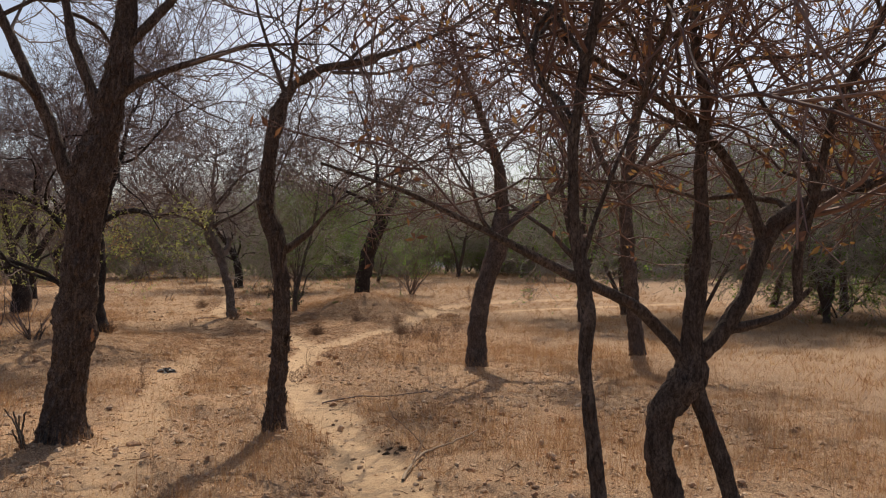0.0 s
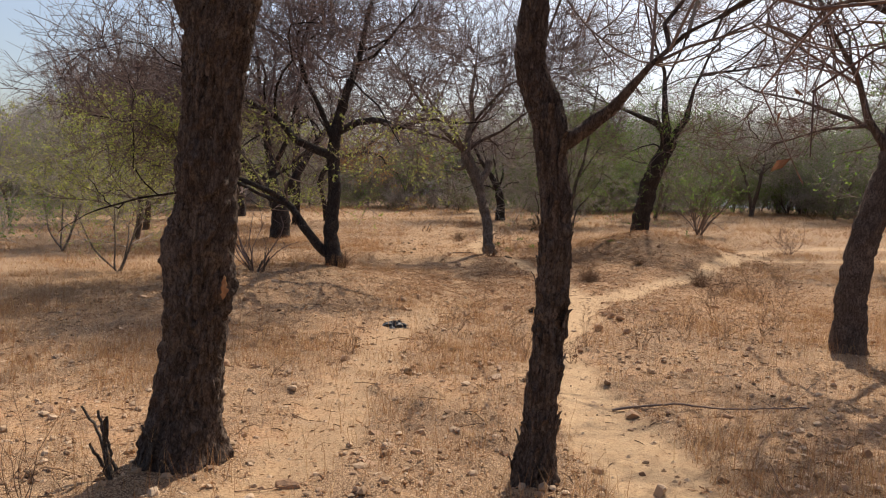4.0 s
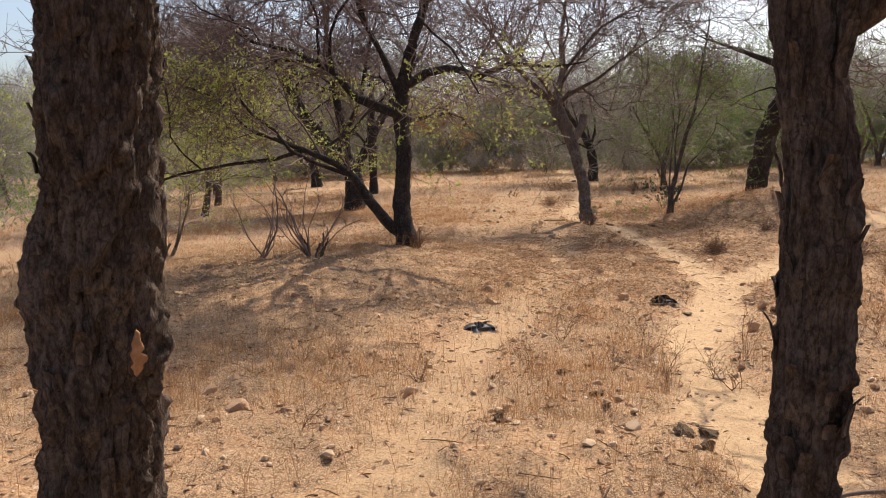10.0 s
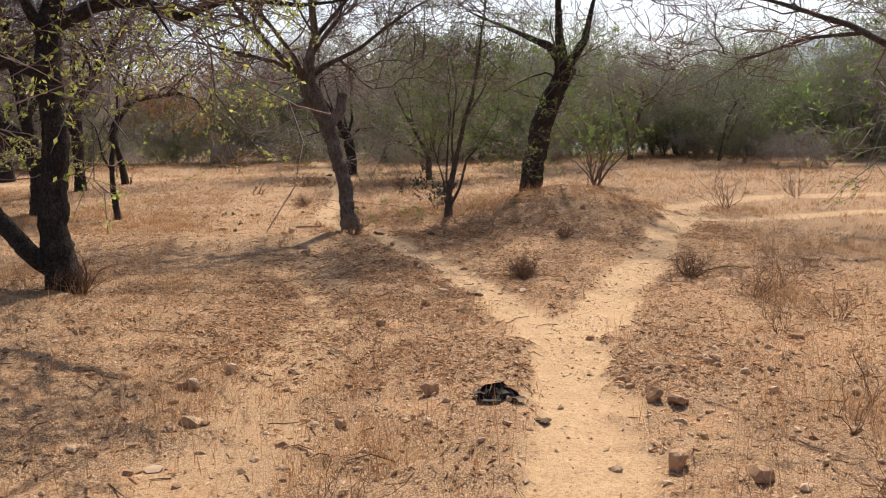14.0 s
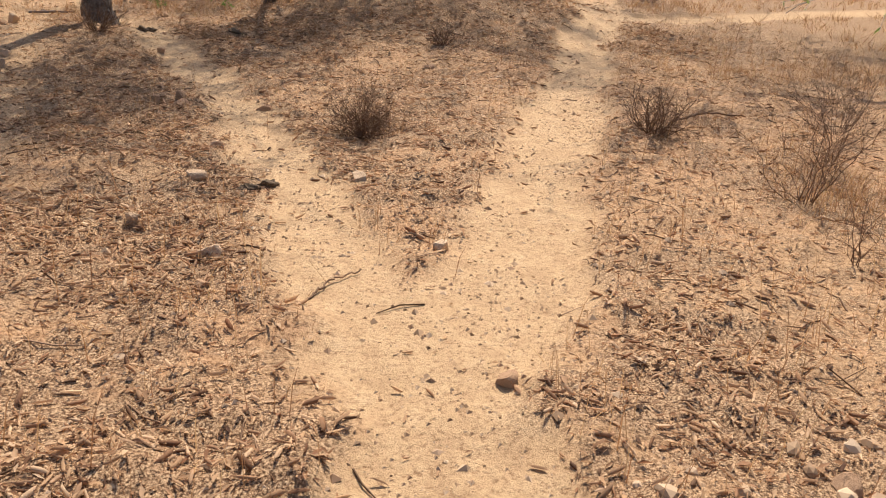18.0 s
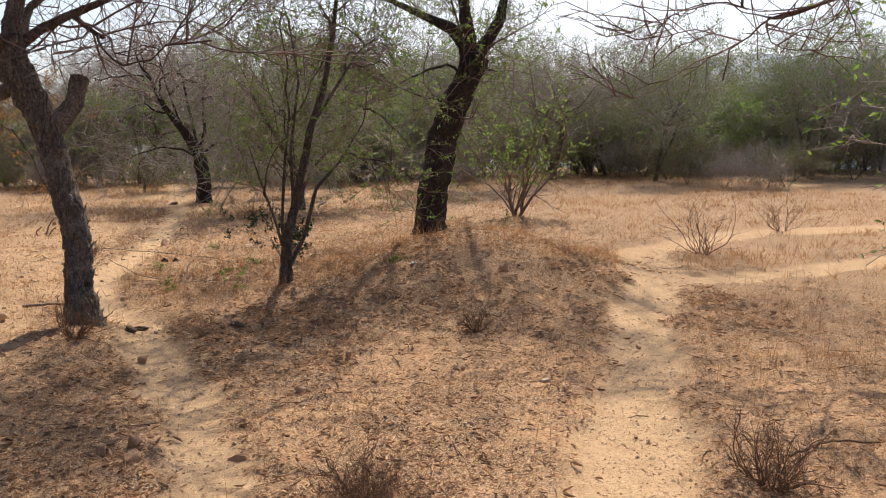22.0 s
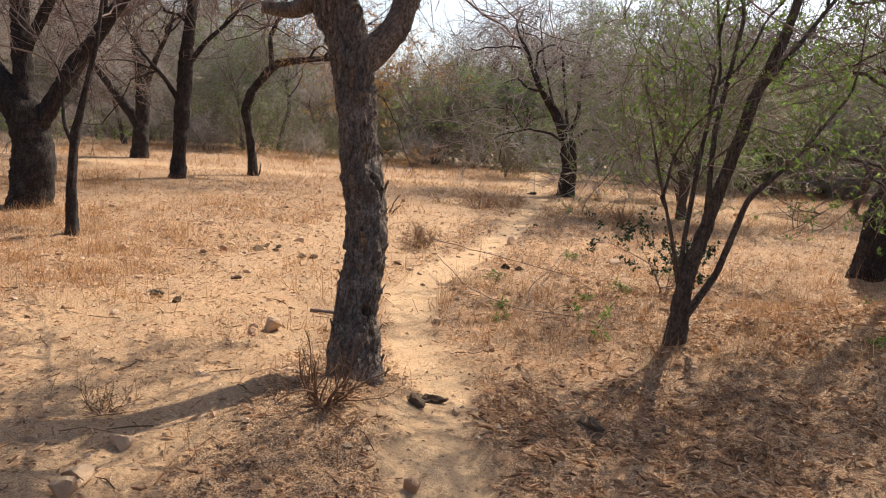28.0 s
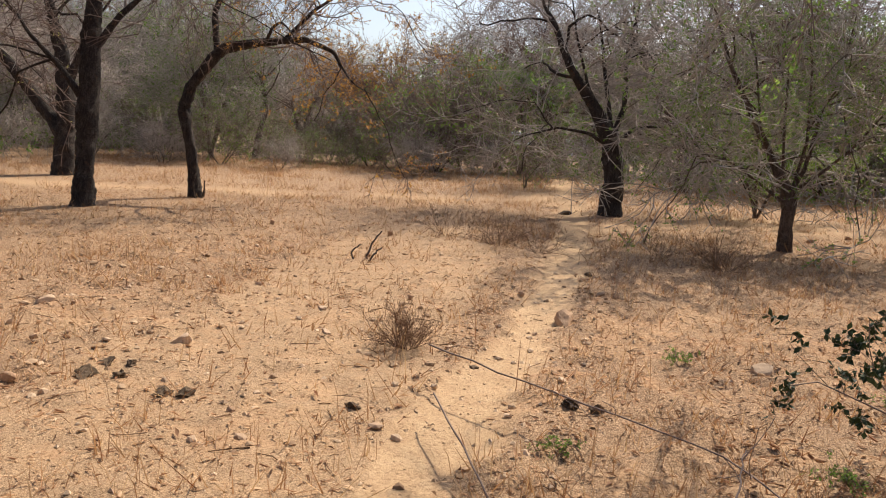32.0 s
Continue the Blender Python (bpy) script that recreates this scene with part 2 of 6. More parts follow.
def leaf_quads(P, per, length, width, droop=0.2, start=0.2):
    """Small leaves set along the polylines P: each a bent pair of quads."""
    n, kp = P.shape[:2]
    i = np.repeat(np.arange(n), per)
    t = rng.uniform(start, 1.0, n * per) * (kp - 1)
    j = np.minimum(t.astype(int), kp - 2)
    f = (t - j)[:, None]
    at = P[i, j] * (1 - f) + P[i, j + 1] * f
    d = unit(rng.normal(size=(n * per, 3)) + [0, 0, -droop])
    w = unit(np.cross(d, rng.normal(size=(n * per, 3))))
    up = np.cross(w, d)
    L = rng.uniform(*length, n * per)[:, None]
    W = L * width
    a, b, c, e = at, at + d * L * 0.5 + w * W + up * L * 0.08, at + d * L, at + d * L * 0.5 - w * W + up * L * 0.08
    verts = np.stack([a, b, c, e], 1).reshape(-1, 3)
    return verts, np.arange(len(verts)).reshape(-1, 4)

# ---- materials ----
def material(name, roughness=0.85):
    m = bpy.data.materials.new(name)
    m.use_nodes = True
    m.node_tree.nodes["Principled BSDF"].inputs["Roughness"].default_value = roughness
    m.node_tree.nodes["Principled BSDF"].inputs["Specular IOR Level"].default_value = 0.25
    return m


class Nodes:
    """Short hand for building one material's node tree."""

    def __init__(self, m):
        self.tree, self.bsdf = m.node_tree, m.node_tree.nodes["Principled BSDF"]

    def add(self, kind, **values):
        node = self.tree.nodes.new(kind)
        for key, value in values.items():
            node.inputs[key.replace("_", " ")].default_value = value
        return node

    def link(self, a, b):
        self.tree.links.new(a, b)

    def coords(self, scale=(1, 1, 1)):
        c, m = self.add("ShaderNodeTexCoord"), self.add("ShaderNodeMapping")
        m.inputs["Scale"].default_value = scale
        self.link(c.outputs["Object"], m.inputs["Vector"])
        return m.outputs[0]

    def noise(self, scale, detail=4.0, at=None, rough=0.55):
        n = self.add("ShaderNodeTexNoise", Scale=scale, Detail=detail, Roughness=rough)
        self.link(at if at is not None else self.coords(), n.inputs["Vector"])
        return n.outputs["Fac"]

    def ramp(self, fac, *stops):
        r = self.add("ShaderNodeValToRGB")
        e = r.color_ramp.elements
        while len(e) < len(stops):
            e.new(0.5)
        for el, (p, c) in zip(e, stops):
            el.position, el.color = p, (*c, 1)
        self.link(fac, r.inputs[0])
        return r.outputs[0]

    def mix(self, fac, a, b, mode="MIX"):
        x = self.tree.nodes.new("ShaderNodeMix")
        x.data_type, x.blend_type = "RGBA", mode
        for sock, v in ((x.inputs[0], fac), (x.inputs[6], a), (x.inputs[7], b)):
            if isinstance(v, (int, float)):
                sock.default_value = v
            elif isinstance(v, tuple):
                sock.default_value = (*v, 1)
            else:
                self.link(v, sock)
        return x.outputs[2]

    def bump(self, fac, strength, distance):
        b = self.add("ShaderNodeBump", Strength=strength, Distance=distance)
        self.link(fac, b.inputs["Height"])
        self.link(b.outputs[0], self.bsdf.inputs["Normal"])

    def base(self, c):
        self.link(c, self.bsdf.inputs["Base Color"])

    def island(self):
        return self.add("ShaderNodeNewGeometry").outputs["Random Per Island"]

    def one(self):
        return self.add("ShaderNodeObjectInfo").outputs["Random"]


def bark(name, dark, mid, light, scale=1.0):
    m = material(name, 0.92)
    n = Nodes(m)
    at = n.coords((scale, scale, scale * 0.34))
    plates = n.noise(24, 10, at, 0.8)
    scale_like = n.noise(75, 7, n.coords((scale, scale, scale * 0.6)), 0.8)
    bent = n.add("ShaderNodeVectorMath")
    bent.operation = "ADD"
    wave = n.add("ShaderNodeTexNoise", Scale=14.0, Detail=5.0)
    n.link(at, wave.inputs["Vector"])
    shrink = n.add("ShaderNodeVectorMath")
    shrink.operation = "SCALE"
    shrink.inputs["Scale"].default_value = 0.075
    n.link(wave.outputs["Color"], shrink.inputs[0])
    n.link(n.coords((scale, scale, scale * 0.2)), bent.inputs[0]), n.link(shrink.outputs[0], bent.inputs[1])
    cells = n.add("ShaderNodeTexVoronoi", Scale=27.0)
    cells.feature = "DISTANCE_TO_EDGE"
    n.link(bent.outputs[0], cells.inputs["Vector"])
    crack = n.ramp(cells.outputs["Distance"], (0.0, (0.25, 0.25, 0.25)), (0.05, (0.85, 0.85, 0.85)), (0.2, (1, 1, 1)))
    broad = n.noise(5.0, 6, None, 0.65)
    c = n.ramp(n.mix(0.55, plates, scale_like), (0.40, dark), (0.50, mid), (0.60, light))
    c = n.mix(crack, tuple(0.8 * v for v in dark), c)
    grey = n.ramp(broad, (0.50, (0, 0, 0)), (0.64, (0.8, 0.8, 0.8)))
    c = n.mix(grey, c, n.mix(n.ramp(scale_like, (0.42, (0, 0, 0)), (0.56, (0.75, 0.75, 0.75))), c, tuple(1.3 * v for v in light)))
    rusty = n.ramp(n.noise(7.0, 5, None, 0.7), (0.58, (0, 0, 0)), (0.70, (0.5, 0.5, 0.5)))
    n.base(n.mix(rusty, c, n.mix(crack, dark, (0.15, 0.072, 0.042))))
    n.bump(n.mix(0.22, n.mix(0.5, plates, scale_like), crack), 1.0, 0.034)
    return m


def litter(name, *colours, through_light=0.0, rough=0.8):
    """Many small pieces, each with its own tint."""
    m = material(name, rough)
    n = Nodes(m)
    k = len(colours)
    c = n.ramp(n.island(), *[(i / max(1, k - 1), col) for i, col in enumerate(colours)])
    n.base(c)
    if through_light:
        t = n.add("ShaderNodeBsdfTranslucent")
        n.link(c, t.inputs["Color"])
        mixer = n.add("ShaderNodeMixShader")
        mixer.inputs[0].default_value = through_light
        n.link(n.bsdf.outputs[0], mixer.inputs[1]), n.link(t.outputs[0], mixer.inputs[2])
        n.link(mixer.outputs[0], n.tree.nodes["Material Output"].inputs["Surface"])
    return m


def soil():
    m = material("dry_soil", 0.95)
    n = Nodes(m)
    at = n.coords()
    w, c = n.tree.nodes.new("ShaderNodeAttribute"), n.tree.nodes.new("ShaderNodeAttribute")
    w.attribute_name, c.attribute_name = "worn", "cover"
    coarse, fine, speck = n.noise(9, 9, at, 0.74), n.noise(48, 8, at, 0.8), n.noise(120, 5, at, 0.75)
    broad, big = n.noise(1.3, 5, at, 0.6), n.noise(0.35, 3, at)
    earth = n.ramp(fine, (0.40, (0.14, 0.076, 0.041)), (0.475, (0.385, 0.232, 0.126)), (0.60, (0.59, 0.395, 0.230)))
    earth = n.mix(n.ramp(broad, (0.42, (0, 0, 0)), (0.60, (0.55, 0.55, 0.55))), earth, n.ramp(fine, (0.40, (0.15, 0.070, 0.036)), (0.5, (0.42, 0.235, 0.125)), (0.62, (0.58, 0.37, 0.22))))
    trash = n.ramp(speck, (0.39, (0.05, 0.027, 0.016)), (0.48, (0.27, 0.155, 0.085)), (0.58, (0.60, 0.42, 0.26)))
    trash = n.mix(n.ramp(fine, (0.40, (0.8, 0.8, 0.8)), (0.47, (0, 0, 0))), trash, (0.085, 0.046, 0.028))
    spread = n.add("ShaderNodeMath")
    spread.operation = "MULTIPLY_ADD"
    n.link(coarse, spread.inputs[0])
    spread.inputs[1].default_value = 1.6
    n.link(c.outputs["Fac"], spread.inputs[2])
    rough_ground = n.mix(n.ramp(spread.outputs[0], (0.80, (0, 0, 0)), (1.10, (1, 1, 1))), earth, trash)
    sand = n.ramp(coarse, (0.30, (0.44, 0.288, 0.165)), (0.5, (0.55, 0.378, 0.220)), (0.72, (0.63, 0.45, 0.275)))
    sand = n.mix(n.ramp(fine, (0.40, (0.9, 0.9, 0.9)), (0.475, (0, 0, 0))), sand, (0.33, 0.20, 0.11))
    sand = n.mix(n.ramp(speck, (0.35, (0.5, 0.5, 0.5)), (0.40, (0, 0, 0))), sand, (0.20, 0.115, 0.065))
    bare = n.ramp(big, (0.5, (0, 0, 0)), (0.75, (0.3, 0.3, 0.3)))
    n.base(n.mix(w.outputs["Fac"], n.mix(bare, rough_ground, sand), sand))
    grain = n.noise(190, 4, at, 0.7)
    n.bump(n.mix(0.5, coarse, n.mix(0.45, n.noise(24, 6, at, 0.65), n.mix(0.5, fine, grain))), 1.0, 0.028)
    return m


def stone(name, a, b, c):
    m = material(name, 0.9)
    n = Nodes(m)
    f = n.noise(26, 9, None, 0.7)
    col = n.ramp(f, (0.3, a), (0.5, b), (0.72, c))
    n.base(n.mix(0.35, col, n.ramp(n.one(), (0.0, a), (1.0, c))))
    n.bump(f, 0.8, 0.006)
    return m


BARK = bark("dark_bark", (0.042, 0.029, 0.023), (0.125, 0.089, 0.070), (0.235, 0.178, 0.143))
BARK_BLACK = bark("blackish_bark", (0.014, 0.011, 0.010), (0.040, 0.032, 0.028), (0.105, 0.086, 0.076))
BARK_GREY = bark("grey_bark", (0.035, 0.028, 0.024), (0.115, 0.092, 0.076), (0.22, 0.18, 0.15))
BARK_LIGHT = bark("weathered_bark", (0.075, 0.057, 0.045), (0.20, 0.158, 0.128), (0.37, 0.31, 0.262))
TWIG = litter("bare_twig", (0.10, 0.072, 0.062), (0.19, 0.14, 0.12), (0.28, 0.215, 0.185))
TWIG_RED = litter("reddish_twig", (0.11, 0.06, 0.048), (0.19, 0.115, 0.092), (0.27, 0.18, 0.15))
TWIG_DARK = litter("dark_twig", (0.10, 0.070, 0.064), (0.18, 0.130, 0.118), (0.29, 0.215, 0.195))
# grey twigs, lightened so the colour carries haze in the far thickets
TWIG_GREY = litter("grey_twig", (0.26, 0.225, 0.20), (0.38, 0.335, 0.30), (0.50, 0.45, 0.405))
DRY_STEM = litter("dry_stem", (0.10, 0.055, 0.032), (0.19, 0.11, 0.065), (0.28, 0.175, 0.11))
LEAF_GREEN = litter("feathery_green_leaf", (0.11, 0.205, 0.04), (0.19, 0.30, 0.065), (0.30, 0.39, 0.11), through_light=0.55)
LEAF_YELLOW = litter("yellow_green_leaf", (0.30, 0.37, 0.09), (0.46, 0.50, 0.14), (0.60, 0.57, 0.20), through_light=0.6)
LEAF_RUST = litter("withered_rust_leaf", (0.17, 0.08, 0.05), (0.30, 0.15, 0.08), (0.42, 0.25, 0.08), through_light=0.45)
LEAF_ORANGE = litter("withered_orange_leaf", (0.36, 0.17, 0.05), (0.50, 0.27, 0.07), (0.58, 0.36, 0.10), through_light=0.5)
LEAF_DARK = litter("dark_glossy_leaf", (0.02, 0.035, 0.015), (0.035, 0.055, 0.02), (0.05, 0.07, 0.03), through_light=0.15, rough=0.35)
GRASS = litter("dry_grass", (0.24, 0.105, 0.050), (0.52, 0.30, 0.140), (0.32, 0.15, 0.070), (0.68, 0.46, 0.24), (0.42, 0.21, 0.095), through_light=0.35)
FALLEN = litter("fallen_leaves", (0.19, 0.092, 0.050), (0.58, 0.38, 0.225), (0.34, 0.185, 0.102), (0.76, 0.55, 0.36), (0.45, 0.26, 0.148), (0.10, 0.048, 0.030), (0.64, 0.42, 0.25), (0.27, 0.128, 0.068), through_light=0.36)
PEBBLE = litter("pebbles", (0.24, 0.145, 0.085), (0.44, 0.30, 0.185), (0.60, 0.44, 0.30), (0.33, 0.205, 0.125))
SOIL = soil()
STONE = stone("brown_stone", (0.28, 0.155, 0.088), (0.46, 0.285, 0.172), (0.62, 0.43, 0.285))
STONE_PALE = stone("pale_stone", (0.40, 0.265, 0.165), (0.56, 0.395, 0.265), (0.68, 0.51, 0.365))
DUNG = stone("dry_dung", (0.06, 0.038, 0.024), (0.12, 0.08, 0.05), (0.20, 0.145, 0.095))
WOOD = stone("torn_wood", (0.22, 0.090, 0.040), (0.40, 0.185, 0.080), (0.58, 0.36, 0.20))

# ---- ground ----
def axis(lo, hi, step, reach):
    """Even steps inside, growing steps out to the horizon."""
    mid = np.arange(lo, hi + step / 2, step)
    out, d = [], step
    while (out[-1] if out else 0) < reach:
        d *= 1.28
        out.append((out[-1] if out else 0) + d)
    out = np.array(out)
    return np.concatenate([lo - out[::-1], mid, hi + out])


def build_ground():
    xs, ys = axis(-8, 6.5, 0.055, 3000), axis(3.5, 33, 0.055, 3000)
    X, Y = np.meshgrid(xs, ys)
    w = worn(X, Y)
    Z = land(X, Y) + relief(X, Y, w)
    ny, nx = X.shape
    i = (np.arange(ny - 1)[:, None] * nx + np.arange(nx - 1)).ravel()
    me = mesh_of("ground", np.stack([X, Y, Z], -1), np.stack([i, i + 1, i + nx + 1, i + nx], 1))
    mask = me.attributes.new("worn", "FLOAT", "POINT")
    mask.data.foreach_set("value", (w * (0.75 + 0.25 * fbm(X * 3, Y * 3, 77))).ravel())
    inner = smooth_box(X, -7.0, 5.5, 2.0) * smooth_box(Y, 4.5, 32.0, 2.0)
    mat = me.attributes.new("cover", "FLOAT", "POINT")
    mat.data.foreach_set("value", (np.clip(np.maximum(leafy(X, Y), 0.95 * grassy(X, Y)) * inner + 0.34 * (1 - inner), 0, 1) * (1 - w)).ravel())
    return tagged(part_of("ground", me, SOIL), "dry sandy scrubland ground with worn footpaths and leaf litter", "ground", kind="structure")


build_ground()


# ---- trees ----
def plates(u, v, wrap, seed):
    """Cracks between upright bark plates: distance to the nearest crack (0 in it), a number for each plate and the height on it. u wraps round."""
    iu, iv = np.floor(u).astype(np.int64), np.floor(v).astype(np.int64)
    d1, d2, who, up, across = np.full(u.shape, 9.0), np.full(u.shape, 9.0), np.zeros(u.shape), np.zeros(u.shape), np.zeros(u.shape)
    for a in (-1, 0, 1):
        for b in (-1, 0, 1):
            cu, cv = iu + a, iv + b
            ku = np.mod(cu, wrap)
            px, py = cu + lattice(ku, cv, 1, seed), cv + lattice(ku, cv, 2, seed)
            d = np.hypot(u - px, v - py)
            near = d < d1
            d2 = np.where(near, d1, np.minimum(d2, d))
            who, up, across = np.where(near, lattice(ku, cv, 3, seed), who), np.where(near, v - py, up), np.where(near, u - px, across)
            d1 = np.where(near, d, d1)
    return d2 - d1, who, up, across


def bark_tube(q, sides, rough, dents=()):
    """A trunk or limb with cracked, lifting bark plates as real relief. dents: (point, half width, half height, depth)."""
    P, R = q[None, :, :3], q[None, :, 3]
    v, f = tubes(P, R, sides)
    v = v.reshape(len(q), sides, 3)
    c = q[:, None, :3]
    out = unit(v - c)
    z = np.concatenate([[0], np.cumsum(np.linalg.norm(np.diff(q[:, :3], axis=0), axis=1))])[:, None]
    a = np.broadcast_to(np.arange(sides)[None, :] / sides, (len(q), sides))
    ca, sa = np.cos(a * 2 * np.pi), np.sin(a * 2 * np.pi)
    seed = int(rng.integers(1000))
    r = q[:, 3][:, None]
    around = max(5, int(round(2 * np.pi * float(np.median(q[:, 3])) / 0.036)))
    bend = vnoise(ca * 2.3 + 5, sa * 2.3, z * 3.0, seed + 5) * 1.6 + vnoise(ca * r * 45, sa * r * 45, z * 24, seed + 11) * 0.6
    gap, who, up, across = plates(a * around + bend, z / 0.19 + vnoise(ca * 3, sa * 3, z * 3, seed + 6) * 1.5 + 0.55 * vnoise(ca * r * 40, sa * r * 40, z * 26, seed + 12), around, seed)
    lumps = vnoise(ca * 1.5, sa * 1.5, z * 2.6, seed) + 0.6 * vnoise(ca * 3.1, sa * 3.1, z * 6.5, seed + 3) - 0.8
    fine = vnoise(ca * r * 90, sa * r * 90, z * 60, seed + 2) - 0.5
    depth = np.minimum(0.0125, r * 0.10) * rough
    # some plates lift at one end or one edge and overhang the next
    lift = np.where(who > 0.35, (up * np.where(who > 0.66, -1.6, 1.6) + across * 0.9), 0.0) * (0.3 + who)
    d = r * 0.28 * lumps + r * 0.13 * (vnoise(ca * r * 24, sa * r * 24, z * 13, seed + 14) - 0.5)
    d = d + depth * (0.8 * np.clip(gap * 5.0, 0, 1) - 1.5 + 1.5 * who + 0.95 * np.clip(lift, -0.8, 1.2) + 1.7 * fine + 1.0 * (vnoise(ca * r * 34, sa * r * 34, z * 30, seed + 8) - 0.5))
    moved = v + out * d[..., None]
    for at, half_w, half_h, deep in dents:
        e = moved - np.asarray(at)
        k = np.hypot(np.hypot(e[..., 0], e[..., 1]) / half_w, e[..., 2] / half_h)
        moved = moved - out * (deep * np.clip(1.3 - k * 1.3, 0, 1) ** 0.5)[..., None] * (k < 1)[..., None] + out * (0.012 * np.exp(-((k - 1.12) / 0.16) ** 2))[..., None]
    return moved.reshape(-1, 3), f


def flakes(root, q, count, wood, low=0.0, high=2.4):
    """Loose curled plates that stand off the bark, each a part of its own."""
    for _ in range(count):
        row = q[int(rng.integers(2, len(q) - 2))]
        if not low < row[2] < high:
            continue
        a, L, W = rng.uniform(0, 2 * np.pi), rng.uniform(0.03, 0.06) + 0.09 * rng.random() ** 2, rng.uniform(0.008, 0.026)
        bm = bmesh.new()
        grid = []
        for i in range(5):
            s = i / 4
            w = W * (1 - 0.7 * abs(s - 0.45)) * rng.uniform(0.8, 1.15)
            lift = 0.004 + 0.35 * L * s * s * rng.uniform(0.5, 1.0)
            grid.append([bm.verts.new((lift + t, k * w, s * L)) for t in (0.0, 0.005) for k in (-1, 1)])
        for g, h in zip(grid, grid[1:]):
            for m, n in ((0, 1), (1, 3), (3, 2), (2, 0)):
                bm.faces.new((g[m], g[n], h[n], h[m]))
        bm.faces.new(grid[0][:2] + grid[0][:1:-1]), bm.faces.new(grid[-1][:2] + grid[-1][:1:-1])
        me = bpy.data.meshes.new("bark_flake")
        bm.to_mesh(me), bm.free()
        ob = part_of("bark_flake", me, wood, root)
        ob.matrix_local = pose(row[0] + math.cos(a) * row[3] * 0.97, row[1] + math.sin(a) * row[3] * 0.97, row[2], 0, 0 if rng.random() < 0.6 else 180, math.degrees(a))


def scar(root, at, facing, w, h):
    """A patch of torn, bare wood on a trunk: a shallow ragged lens of splintered grain."""
    n, rows = 9, 15
    u, v = np.meshgrid(np.linspace(-1, 1, n), np.linspace(-1, 1, rows))
    ragged = 1 + 0.8 * (vnoise(u * 2 + at[2] * 7, v * 5, 0, 55) - 0.5)
    side = w * (u * np.sqrt(np.clip(1.02 - v ** 2, 0, 1)) * ragged + 0.3 * (vnoise(v * 6 + at[2], u * 0, 0, 58) - 0.5))
    up = h * v * (1 + 0.15 * vnoise(u * 4, v, 0, 56))
    out = 0.006 * (1 - u ** 2) + 0.006 * (vnoise(u * 5, v * 2, 0, 57) - 0.5) - 0.004 * v ** 2
    f = unit(np.array([facing[0], facing[1], 0.0]))
    r = np.array([-f[1], f[0], 0.0])
    V = np.asarray(at) + side[..., None] * r + out[..., None] * f + up[..., None] * np.array([0, 0, 1.0])
    i = (np.arange(rows - 1)[:, None] * n + np.arange(n - 1)).ravel()
    part_of("torn_wood", mesh_of("torn_wood", V, np.stack([i, i + 1, i + n + 1, i + n], 1)), WOOD, root, "torn patch of bare orange wood")


